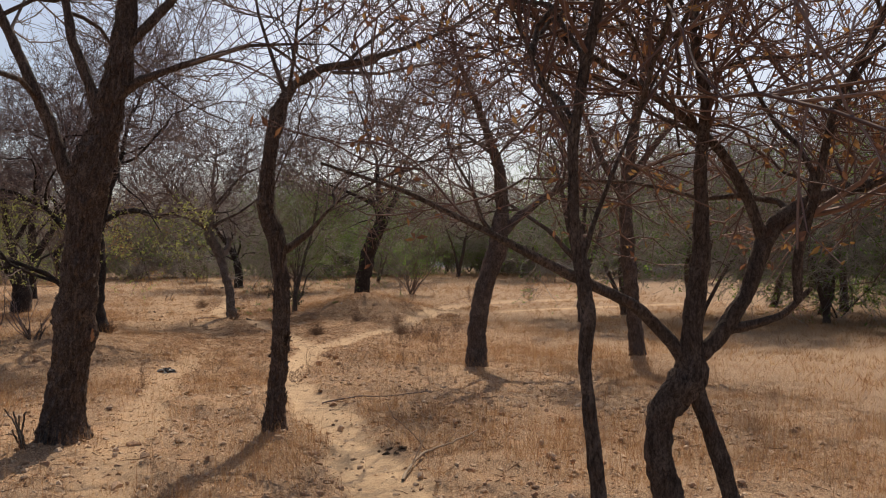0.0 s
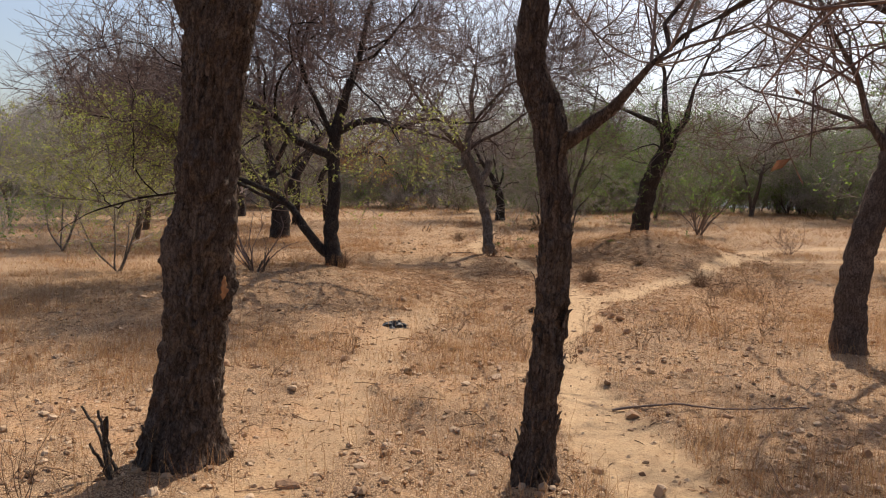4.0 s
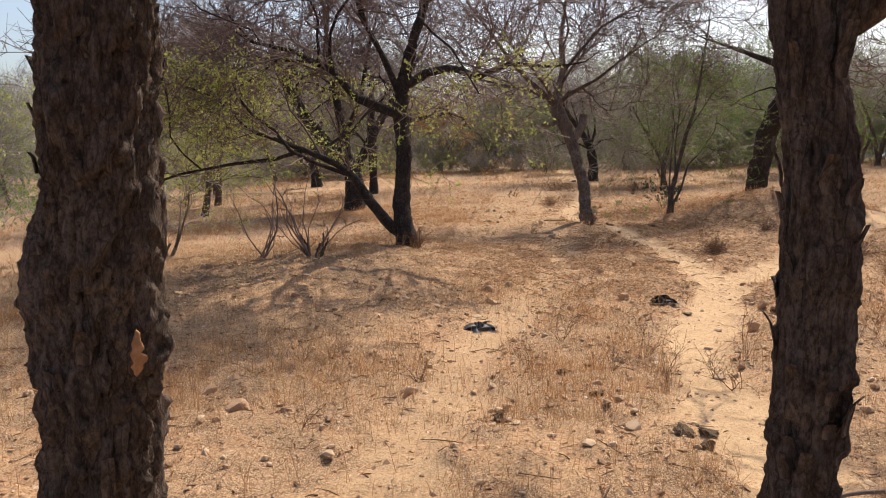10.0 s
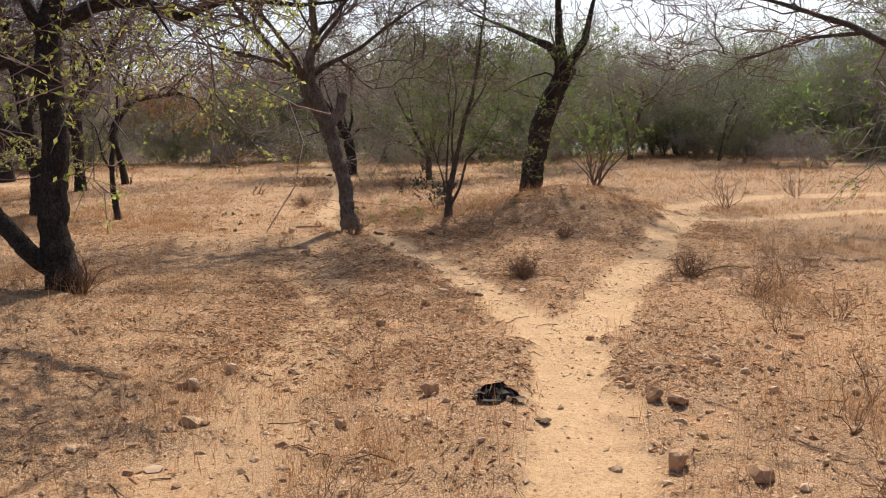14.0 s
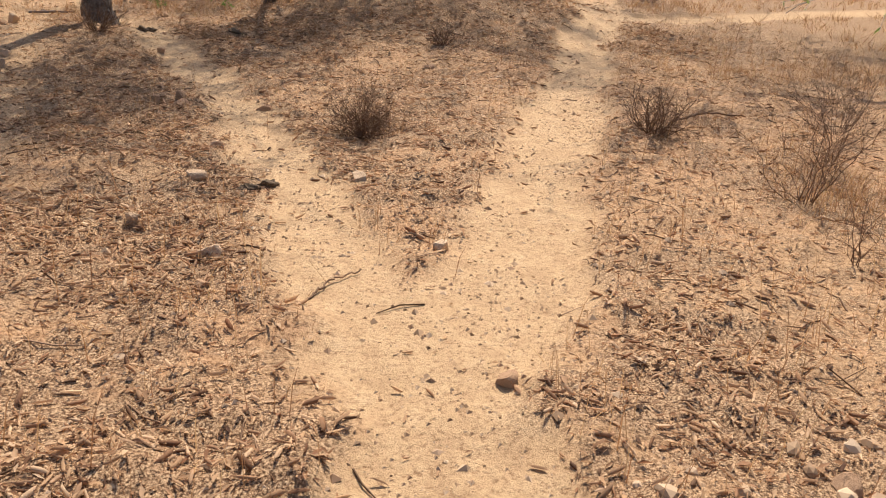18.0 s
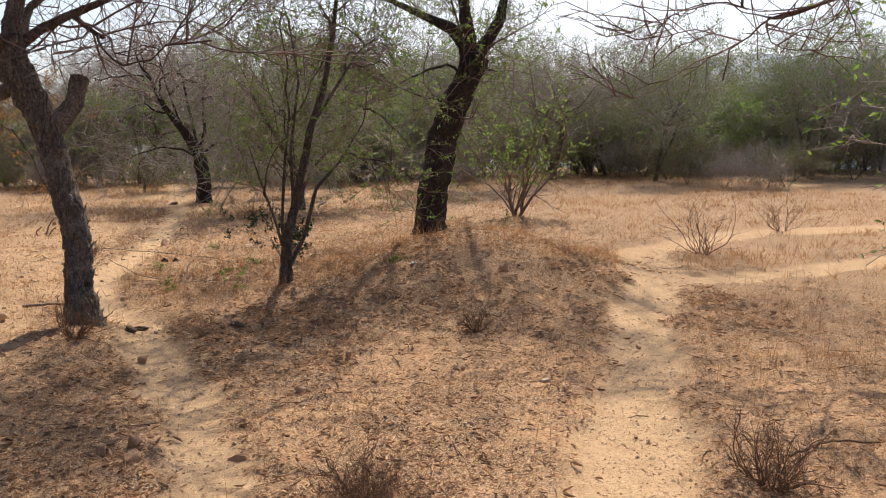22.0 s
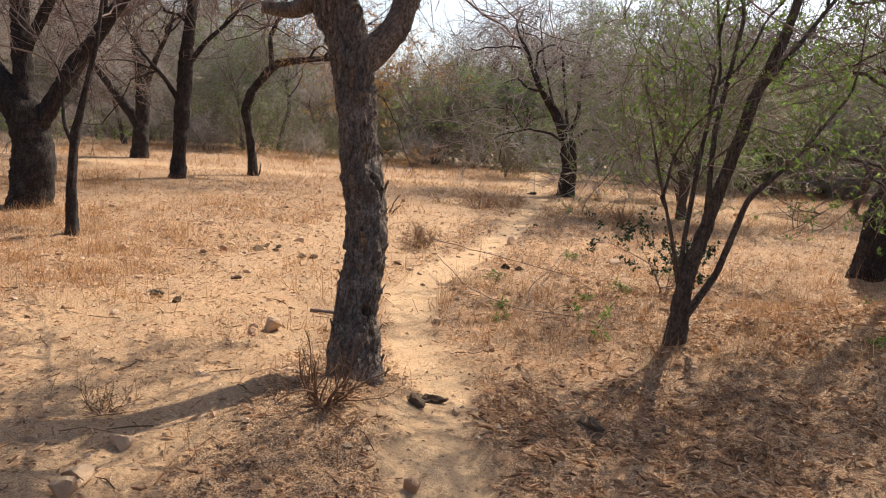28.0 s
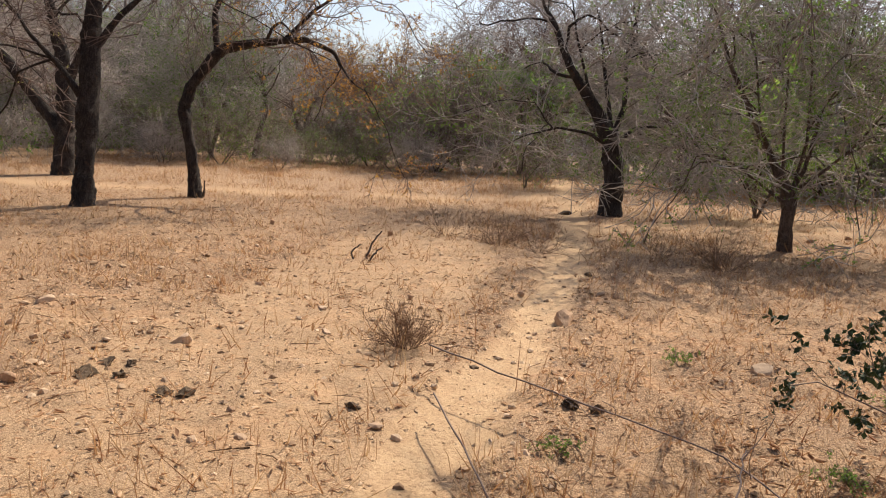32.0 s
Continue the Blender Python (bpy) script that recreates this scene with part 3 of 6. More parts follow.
def tree(at, limbs, label, wood=BARK, twig=TWIG, detail=1.0, branch=7, twigs=9, fine=8, spread=0.85, up=0.2, lengths=((0.8, 1.9), (0.35, 0.95), (0.14, 0.40)),
         leaf=None, leaves=0, leaf_size=(0.02, 0.05), leaf_width=0.22, leaf_part=1.0, flat=0.35, name="tree", category="tree", thick=0.86, dents=(), loose=0, clear=0.0,
         far=False, fine_r=0.0036, low=0.45, closed=(), leaf_top=99.0,
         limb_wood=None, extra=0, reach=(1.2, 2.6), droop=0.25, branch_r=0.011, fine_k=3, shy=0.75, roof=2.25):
    x, y = at
    root = tagged(new(name), label, category)
    root.location = (x, y, 0)
    heavy, wooden, built, wood_parts = [], [], [], []
    for n, points in enumerate(limbs):
        span = np.linalg.norm(np.diff(np.asarray(points)[:, :3], axis=0), axis=1).sum()
        steps = 74 if detail > 1.5 and n == 0 else 24 * detail
        points = [tuple(p) for p in points]
        if n not in closed and points[-1][3] > 0.012 and span > 0.6:
            # every limb runs out into a thin, bending tip
            p, d, r = np.array(points[-1][:3]), unit(np.array(points[-1][:3]) - np.array(points[-2][:3])), points[-1][3]
            for j in range(4):
                d = unit(d + rng.normal(0, 0.25, 3) + [0, 0, 0.04])
                p, r = p + d * (0.16 + r * 3.0), r * 0.62
                points.append((*p, max(r, 0.006)))
            span = np.linalg.norm(np.diff(np.asarray(points)[:, :3], axis=0), axis=1).sum()
        q = resample(points, max(10, int(span * steps)), 0.0)
        q[:, 3] *= thick if n == 0 or n in closed else thick * 0.82
        if n == 0:
            q[0, 2] -= 0.12
            h = q[:, 2] - q[0, 2]
            q[:, 3] *= 1 + 0.30 * np.exp(-h / 0.14)
        elif n not in closed:
            q[:, 1] += np.linspace(0, 1, len(q)) ** 1.5 * span * rng.uniform(-0.28, 0.28)
        if n:
            # a limb springs from the nearest point of the wood before it
            rest = np.concatenate([w[:, :3] for w in built])
            s = np.linspace(1, 0, len(q))[:, None] ** 2
            if not (n in closed and q[0, 2] < 0.3):
                q[:, :3] += s * (rest[np.argmin(np.linalg.norm(rest - q[0, :3], axis=1))] - q[0, :3])
            end = rest[np.argmin(np.linalg.norm(rest - q[-1, :3], axis=1))] - q[-1, :3]
            if n in closed and np.linalg.norm(end) < 0.22:
                q[:, :3] += s[::-1] * end
        built.append(q)
        sides = 132 if n == 0 and detail > 1.5 else 56 if n == 0 and detail > 1.2 else 22 if detail > 0.9 else 7
        if far:
            wooden.append(tubes(q[None, :, :3], q[None, :, 3], sides))
        else:
            v, f = bark_tube(q, sides, 1.0 if n == 0 else 0.8, dents if n == 0 else ())
            wood_parts.append(part_of("trunk" if n == 0 else "limb", mesh_of("trunk" if n == 0 else "limb", v, f), limb_wood if limb_wood and n and n not in closed else wood, root))
        if n == 0 and loose:
            flakes(wood_parts[0], q, loose, wood)
        if n and n in closed:
            continue
        heavy.append(resample(q[int(len(q) * (low if n == 0 else min(low, 0.15))):], 10))
    H = np.stack(heavy)
    if far:
        part_of("trunk", mesh_of("trunk", *join(wooden)), wood, root)

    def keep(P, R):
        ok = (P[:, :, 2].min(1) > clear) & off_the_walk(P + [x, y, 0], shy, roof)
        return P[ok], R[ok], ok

    if extra:
        # arching side limbs that spread from the heavy ones and hang at their ends
        P0, R0 = sprout(H[:, :, :3], np.minimum(H[:, :, 3], 0.06), extra, reach, 1.0, up, 10, 0.55, 0.2, 0.30, 0.013, 0.6)
        P0[:, :, 2] -= droop * np.linspace(0, 1, 10)[None] ** 2 * np.linalg.norm(P0[:, -1] - P0[:, 0], axis=1)[:, None]
        P0, R0, ok = keep(P0, R0)
        springs = np.repeat(np.arange(len(H)), extra)[ok]
        P1, R1, _ = keep(*sprout(np.concatenate([H[:, :, :3], P0]), np.concatenate([np.minimum(H[:, :, 3], 0.04), R0]), branch, lengths[0], spread, up * 0.4, 7, 0.5, 0.15, 0.25, branch_r * 0.8, flat))
        own, rest = (P0, R0), [(P1, R1, 4)]
    else:
        P1, R1, ok = keep(*sprout(H[:, :, :3], np.minimum(H[:, :, 3], 0.045), branch, lengths[0], spread, up, 8, 0.42, 0.2, 0.2, branch_r, flat))
        springs = np.repeat(np.arange(len(H)), branch)[ok]
        own, rest = (P1, R1), []
    P2, R2, _ = keep(*sprout(P1, R1, twigs, lengths[1], spread, up * 0.6, 4 if far or fine_k == 2 else 5, 0.6, 0.1, 0.25, fine_r * 1.9, flat))
    P3, R3, _ = keep(*sprout(P2, R2, fine, lengths[2], 0.8, up * 0.3, fine_k, 0.6, 0.1, 0.25, fine_r, flat * 0.5))
    net = [tubes(*t) for t in (*rest, (P2, R2, 3), (P3, R3, 3))]
    if far:
        net.append(tubes(*own, 5))
    else:
        bearers = [w for k, w in enumerate(wood_parts) if not (k and k in closed)]
        for i in range(len(own[0])):
            part_of("branch", mesh_of("branch", *tubes(own[0][i:i + 1], own[1][i:i + 1], 7)), (limb_wood or wood) if extra else twig, bearers[springs[i]])
    tagged(part_of("twigwork", mesh_of("twigwork", *join(net)), twig, root), kind="stuff")
    if leaf is not None and leaves:
        pick = P3[(rng.random(len(P3)) < leaf_part) & (P3[:, 0, 2] < leaf_top)]
        tagged(part_of("foliage", mesh_of("foliage", *leaf_quads(pick, leaves, leaf_size, leaf_width), smooth=False), leaf, root), kind="stuff")
    return root

# the trees along the walk: trunk first, then its limbs; (dx, dy, z, radius)

limb_0 = [(-0.12, 0.05, -0.08, 0.288), (-0.10, 0.04, 0.29, 0.210), (-0.05, 0.02, 0.76, 0.194), (-0.01, 0.00, 1.29, 0.199), (0.03, -0.02, 1.81, 0.183), (0.05, -0.04, 2.18, 0.204), (0.09, -0.05, 2.49, 0.223), (0.23, -0.09, 3.02, 0.157), (0.33, -0.12, 3.49, 0.136), (0.38, -0.14, 3.97, 0.110), (0.43, -0.17, 4.75, 0.089), (0.46, -0.19, 5.49, 0.063)]
limb_1 = [(-0.03, -0.03, 2.12, 0.105), (-0.18, -0.01, 2.50, 0.092), (-0.32, 0.02, 2.98, 0.082), (-0.55, 0.04, 3.55, 0.071), (-0.76, 0.07, 4.05, 0.058), (-0.98, 0.11, 4.60, 0.042)]
limb_2 = [(0.18, -0.08, 2.91, 0.089), (0.07, -0.07, 3.33, 0.073), (-0.12, -0.04, 3.80, 0.066), (-0.21, -0.04, 4.32, 0.052), (-0.40, -0.01, 4.95, 0.037)]
limb_3 = [(0.36, -0.12, 3.18, 0.079), (0.59, -0.17, 3.39, 0.063), (0.87, -0.23, 3.53, 0.047), (1.22, -0.30, 3.68, 0.039), (1.53, -0.36, 3.82, 0.029), (1.99, -0.45, 3.89, 0.018)]
limb_4 = [(0.32, -0.12, 3.65, 0.073), (0.52, -0.17, 3.89, 0.066), (0.77, -0.22, 4.18, 0.058), (1.05, -0.29, 4.61, 0.042), (1.24, -0.34, 5.08, 0.029)]
stout = tree((-1.94, 8.07), [limb_0, limb_1, limb_2, limb_3, limb_4], label="stout dark-barked tree with a forked bare crown", detail=1.7, branch=5, twigs=8, fine=4, loose=280, clear=2.0, thick=0.82, dents=(((-0.18, -0.06, 1.18), 0.10, 0.15, -0.036), ((0.17, 0.02, 0.92), 0.09, 0.16, -0.045), ((0.17, 0.0, 0.66), 0.09, 0.10, -0.04), ((0.05, -0.17, 1.62), 0.09, 0.12, -0.03)), extra=3, reach=(1.2, 2.8))
scar(stout, (0.155, -0.085, 1.0), (0.7, -0.7), 0.019, 0.058)
scar(stout, (0.04, -0.145, 1.62), (0.45, -0.9), 0.008, 0.035)

limb_0 = [(-0.03, 0.03, 0.02, 0.175), (-0.02, 0.02, 0.45, 0.130), (0.01, 0.00, 0.95, 0.124), (0.00, -0.01, 1.52, 0.124), (-0.05, -0.01, 1.91, 0.130), (-0.17, 0.00, 2.25, 0.118), (-0.16, -0.01, 2.64, 0.107), (-0.08, -0.04, 3.21, 0.093), (0.08, -0.07, 3.49, 0.073), (0.35, -0.13, 3.66, 0.062), (0.74, -0.21, 3.74, 0.048), (1.18, -0.30, 3.88, 0.034), (1.62, -0.39, 4.09, 0.025), (1.94, -0.45, 4.32, 0.017)]
limb_1 = [(-0.05, -0.01, 1.80, 0.095), (0.09, -0.04, 1.88, 0.078), (0.25, -0.07, 2.01, 0.056), (0.41, -0.11, 2.21, 0.028)]
limb_2 = [(-0.11, -0.02, 2.76, 0.056), (0.01, -0.05, 3.10, 0.039), (0.08, -0.08, 3.66, 0.031), (0.12, -0.10, 4.17, 0.025), (0.27, -0.14, 4.68, 0.017)]
limb_3 = [(-0.03, -0.05, 3.38, 0.051), (-0.18, -0.03, 3.83, 0.037), (-0.30, -0.02, 4.22, 0.028), (-0.39, -0.01, 4.78, 0.017)]
tree((-0.06, 8.14), [limb_0, limb_1, limb_2, limb_3], label="slim dark-barked tree with a bent trunk and bare twigs", detail=1.7, branch=5, twigs=8, fine=4, loose=240, clear=2.0, thick=0.65, dents=(((0.072, -0.055, 0.86), 0.045, 0.17, 0.075),), extra=3)

limb_0 = [(-0.02, -0.06, 0.04, 0.209), (-0.02, -0.02, 0.71, 0.164), (0.13, 0.03, 1.46, 0.172), (0.36, 0.08, 2.07, 0.194), (0.43, 0.12, 2.67, 0.127), (0.37, 0.15, 3.34, 0.097), (0.14, 0.18, 4.00, 0.075), (-0.06, 0.21, 4.51, 0.060), (-0.41, 0.24, 5.31, 0.037)]
limb_1 = [(0.42, 0.09, 2.23, 0.127), (0.74, 0.12, 2.56, 0.104), (1.13, 0.16, 2.87, 0.082), (1.60, 0.20, 3.15, 0.052), (2.17, 0.24, 3.53, 0.034)]
limb_2 = [(0.32, 0.08, 2.07, 0.082), (0.03, 0.09, 2.50, 0.056), (-0.11, 0.11, 2.94, 0.041), (-0.44, 0.13, 3.44, 0.026)]
tree((3.06, 12.70), [limb_0, limb_1, limb_2], label="leaning dark-barked tree with a bare spreading crown", branch=5, twigs=7, fine=4, fine_r=0.0044, twig=TWIG_RED, leaf=LEAF_RUST, leaves=2, leaf_part=0.25, extra=5, fine_k=2, reach=(1.2, 3.0), droop=0.3, clear=1.9, shy=1.6)

limb_0 = [(0.00, 0.00, 0.01, 0.135), (-0.06, 0.01, 0.36, 0.099), (-0.14, 0.02, 0.68, 0.086), (-0.13, 0.01, 0.90, 0.089), (0.04, -0.03, 1.12, 0.108), (0.02, -0.03, 1.32, 0.070), (0.05, -0.05, 1.64, 0.064), (0.07, -0.05, 1.90, 0.051), (0.05, -0.06, 2.28, 0.041), (0.08, -0.07, 2.66, 0.035), (-0.01, -0.07, 3.04, 0.026), (0.03, -0.08, 3.55, 0.016)]
limb_1 = [(0.36, -0.07, 0.02, 0.080), (0.29, -0.06, 0.40, 0.064), (0.20, -0.05, 0.75, 0.054), (0.12, -0.04, 1.04, 0.057)]
limb_2 = [(0.08, -0.04, 1.20, 0.070), (0.22, -0.07, 1.34, 0.064), (0.38, -0.11, 1.58, 0.057), (0.47, -0.13, 1.87, 0.070), (0.56, -0.15, 2.01, 0.067), (0.76, -0.19, 2.13, 0.048), (1.08, -0.26, 2.22, 0.041), (1.49, -0.34, 2.34, 0.029)]
limb_3 = [(0.23, -0.07, 1.33, 0.041), (0.51, -0.13, 1.45, 0.035), (0.66, -0.16, 1.62, 0.019)]
limb_4 = [(0.45, -0.13, 1.90, 0.045), (0.34, -0.11, 2.16, 0.041), (0.18, -0.09, 2.41, 0.037), (-0.08, -0.04, 2.63, 0.032), (-0.36, 0.01, 2.81, 0.026), (-0.71, 0.07, 3.03, 0.018), (-1.03, 0.13, 3.28, 0.011)]
limb_5 = [(0.55, -0.14, 1.62, 0.035), (0.54, -0.14, 1.84, 0.038), (0.62, -0.17, 2.19, 0.035), (0.67, -0.19, 2.61, 0.029), (0.85, -0.23, 3.06, 0.021), (0.97, -0.27, 3.51, 0.014)]
limb_6 = [(0.03, -0.03, 1.13, 0.064), (-0.08, -0.01, 1.28, 0.051), (-0.21, 0.01, 1.41, 0.048), (-0.33, 0.03, 1.51, 0.045), (-0.68, 0.10, 1.66, 0.041), (-0.94, 0.14, 1.78, 0.035), (-1.19, 0.19, 1.90, 0.024), (-1.63, 0.27, 2.09, 0.016), (-2.07, 0.35, 2.21, 0.010)]
tree((2.22, 4.19), [limb_0, limb_1, limb_2, limb_3, limb_4, limb_5, limb_6], label="crooked many-stemmed tree with withered rust leaves", detail=1.4, branch=6, twigs=7, fine=4, clear=1.6, twig=TWIG_RED, leaf=LEAF_RUST, leaves=3, leaf_part=0.45, leaf_size=(0.04, 0.085), closed=(1,), lengths=((0.7, 1.7), (0.35, 0.9), (0.14, 0.36)), extra=4, fine_k=2)

limb_0 = [(0.00, 0.00, 0.08, 0.058), (-0.03, 0.00, 0.49, 0.048), (-0.06, 0.00, 0.76, 0.043), (-0.09, 0.00, 1.02, 0.043), (-0.13, 0.00, 1.31, 0.036), (-0.12, -0.01, 1.50, 0.048), (-0.15, 0.00, 1.69, 0.040), (-0.19, 0.00, 1.93, 0.034), (-0.20, -0.01, 2.25, 0.030), (-0.16, -0.02, 2.54, 0.031), (-0.10, -0.04, 2.85, 0.031), (-0.08, -0.05, 3.21, 0.022), (-0.12, -0.05, 3.57, 0.012)]
limb_1 = [(-0.15, -0.01, 1.72, 0.024), (-0.08, -0.02, 1.94, 0.018), (0.01, -0.05, 2.18, 0.014), (0.16, -0.08, 2.50, 0.011), (0.32, -0.12, 2.81, 0.007)]
limb_2 = [(-0.18, -0.01, 2.27, 0.019), (-0.33, 0.01, 2.53, 0.014), (-0.46, 0.03, 2.80, 0.011), (-0.53, 0.04, 3.08, 0.006)]
tree((1.38, 3.23), [limb_0, limb_1, limb_2], label="thin dark stem rising through a bare crown", thick=0.72, detail=1.4, branch=5, twigs=6, fine=3, clear=1.6, twig=TWIG_RED, leaf=LEAF_RUST, leaves=3, leaf_part=0.2, leaf_size=(0.03, 0.07), extra=2)

limb_0 = [(0.07, -0.07, 0.29, 0.174), (-0.02, -0.02, 0.83, 0.130), (0.01, 0.06, 1.48, 0.123), (-0.08, 0.11, 2.12, 0.119), (-0.05, 0.17, 2.56, 0.109), (0.08, 0.26, 3.13, 0.080), (0.25, 0.36, 3.71, 0.058), (0.34, 0.46, 4.43, 0.036)]
limb_1 = [(-0.01, -0.06, 0.47, 0.123), (-0.23, -0.09, 0.60, 0.109), (-0.52, -0.11, 0.94, 0.101), (-0.73, -0.12, 1.23, 0.080), (-1.02, -0.15, 1.44, 0.072), (-1.52, -0.23, 1.62, 0.051), (-2.17, -0.33, 1.84, 0.036)]
limb_2 = [(-0.10, 0.10, 2.09, 0.101), (-0.40, 0.06, 2.21, 0.101), (-0.72, 0.01, 2.34, 0.087), (-1.05, -0.01, 2.70, 0.065), (-1.62, -0.09, 2.99, 0.047), (-2.26, -0.20, 3.14, 0.029)]
limb_3 = [(-0.05, 0.16, 2.48, 0.087), (0.30, 0.25, 2.68, 0.080), (0.66, 0.33, 2.73, 0.072), (1.01, 0.38, 2.59, 0.058), (1.44, 0.48, 2.77, 0.040), (2.01, 0.59, 2.70, 0.025)]
limb_4 = [(-0.07, 0.14, 2.34, 0.072), (-0.34, 0.15, 2.92, 0.054), (-0.64, 0.15, 3.42, 0.043), (-0.79, 0.19, 4.00, 0.029)]
limb_5 = [(-1.52, -0.23, 1.61, 0.047), (-1.88, -0.31, 1.48, 0.040), (-2.44, -0.43, 1.41, 0.033), (-3.15, -0.59, 1.27, 0.025), (-3.79, -0.74, 1.05, 0.018)]
tree((-3.62, 16.70), [limb_0, limb_1, limb_2, limb_3, limb_4, limb_5], wood=BARK_BLACK, label="dark tree with a low limb bearing yellow-green leaves", detail=1.2, branch=8, twigs=9, lengths=((0.9, 2.1), (0.4, 1.05), (0.16, 0.45)), fine=5, fine_k=2, twig=TWIG_DARK, leaf=LEAF_YELLOW, leaves=9, leaf_part=0.8, leaf_size=(0.025, 0.058), leaf_top=2.8, extra=7, reach=(1.4, 3.8), droop=0.35, clear=1.0, shy=1.6, roof=6.0)

limb_0 = [(0.01, -0.03, 0.04, 0.197), (-0.09, 0.16, 0.51, 0.142), (-0.14, 0.33, 0.94, 0.139), (-0.32, 0.51, 1.49, 0.131), (-0.47, 0.66, 1.94, 0.151), (-0.78, 0.81, 2.50, 0.172), (-0.77, 0.84, 2.95, 0.089), (-0.66, 0.88, 3.37, 0.071), (-0.74, 0.90, 3.96, 0.059), (-0.66, 0.95, 4.67, 0.039)]
limb_1 = [(-0.40, 0.65, 1.89, 0.127), (-0.24, 0.77, 2.12, 0.099), (-0.21, 0.88, 2.41, 0.095)]
limb_2 = [(-0.75, 0.76, 2.32, 0.088), (-0.91, 0.68, 2.19, 0.064), (-1.09, 0.65, 2.20, 0.047)]
limb_3 = [(-0.78, 0.82, 2.56, 0.107), (-1.03, 0.79, 2.82, 0.089), (-1.40, 0.74, 3.16, 0.074), (-1.77, 0.69, 3.56, 0.062), (-2.08, 0.66, 4.02, 0.047), (-2.52, 0.61, 4.59, 0.030)]
limb_4 = [(-0.73, 0.83, 2.63, 0.077), (-0.50, 0.88, 2.84, 0.065), (-0.28, 0.93, 2.98, 0.059), (0.06, 1.00, 3.16, 0.047), (0.51, 1.10, 3.54, 0.039), (1.02, 1.21, 3.92, 0.027)]
limb_5 = [(-0.28, 0.93, 2.98, 0.041), (-0.12, 0.95, 2.86, 0.036), (0.00, 0.97, 2.79, 0.027)]
limb_6 = [(-0.70, 0.87, 3.31, 0.059), (-0.35, 0.90, 3.75, 0.046), (0.10, 0.80, 4.25, 0.036), (0.75, 0.70, 4.60, 0.024)]
limb_7 = [(-0.80, 0.82, 2.60, 0.066), (-0.95, 0.45, 2.95, 0.054), (-1.15, -0.10, 3.25, 0.044), (-1.45, -0.70, 3.60, 0.032)]
limb_8 = [(-0.74, 0.84, 2.70, 0.066), (-0.75, 1.25, 3.10, 0.054), (-0.60, 1.85, 3.45, 0.044), (-0.35, 2.60, 3.85, 0.030)]
limb_9 = [(-0.90, 0.80, 2.70, 0.060), (-1.35, 1.10, 2.95, 0.050), (-1.95, 1.35, 3.10, 0.040), (-2.75, 1.50, 3.30, 0.026)]
tree((-1.43, 22.72), [limb_0, limb_1, limb_2, limb_3, limb_4, limb_5, limb_6, limb_7, limb_8, limb_9], label="weathered grey-brown tree with a sawn stub and bare umbrella crown", detail=1.7, branch=6, twigs=7, fine=4, fine_r=0.0044, lengths=((0.8, 2.0), (0.4, 1.05), (0.16, 0.45)), wood=BARK_LIGHT, limb_wood=BARK, up=0.22, flat=0.5, loose=260, clear=2.15, thick=0.80, closed=(1, 2), dents=(((-0.145, 0.365, 1.17), 0.045, 0.12, 0.08), ((-0.01, 0.08, 0.53), 0.03, 0.05, 0.05)), extra=5, reach=(1.6, 3.8), droop=0.10, twig=TWIG_DARK, fine_k=2)

limb_0 = [(-0.03, -0.10, 0.30, 0.083), (-0.02, -0.06, 0.64, 0.063), (0.09, 0.02, 0.97, 0.055), (0.27, 0.15, 1.58, 0.047), (0.42, 0.24, 1.91, 0.039), (0.52, 0.31, 2.28, 0.032), (0.60, 0.40, 2.77, 0.026), (0.71, 0.51, 3.37, 0.018)]
limb_1 = [(0.00, -0.09, 0.36, 0.047), (0.21, 0.01, 0.66, 0.036), (0.34, 0.10, 1.07, 0.028), (0.62, 0.21, 1.30, 0.020), (0.91, 0.33, 1.65, 0.014)]
limb_2 = [(-0.04, -0.09, 0.40, 0.036), (-0.08, -0.05, 0.79, 0.026), (-0.04, 0.03, 1.31, 0.020), (0.02, 0.10, 1.71, 0.016), (-0.08, 0.13, 2.13, 0.010)]
limb_3 = [(-0.03, -0.08, 0.48, 0.032), (-0.16, -0.07, 0.82, 0.018), (-0.32, -0.06, 1.16, 0.014), (-0.44, -0.06, 1.46, 0.008)]
limb_4 = [(0.06, 0.00, 0.88, 0.032), (0.03, 0.06, 1.39, 0.024), (0.13, 0.17, 2.00, 0.020), (0.02, 0.21, 2.50, 0.014)]
limb_5 = [(0.27, 0.15, 1.58, 0.028), (0.60, 0.29, 1.97, 0.022), (0.86, 0.41, 2.28, 0.016), (1.10, 0.49, 2.43, 0.010)]
tree((0.27, 24.60), [[(px * 0.95, py * 0.95, pz * 1.33 - 0.08, pr) for px, py, pz, pr in limb] for limb in (limb_0, limb_1, limb_2, limb_3, limb_4, limb_5)], label="many-stemmed green shrub with feathery leaves", name="shrub", category="shrub", wood=BARK_GREY, branch=5, twigs=6, fine=4, fine_k=2, twig=TWIG, leaf=LEAF_GREEN, leaves=7, leaf_part=0.55, leaf_size=(0.018, 0.045), lengths=((0.4, 0.95), (0.2, 0.5), (0.1, 0.26)), shy=1.0, roof=3.0, extra=3, reach=(0.6, 1.2), droop=0.0, branch_r=0.005, fine_r=0.002)

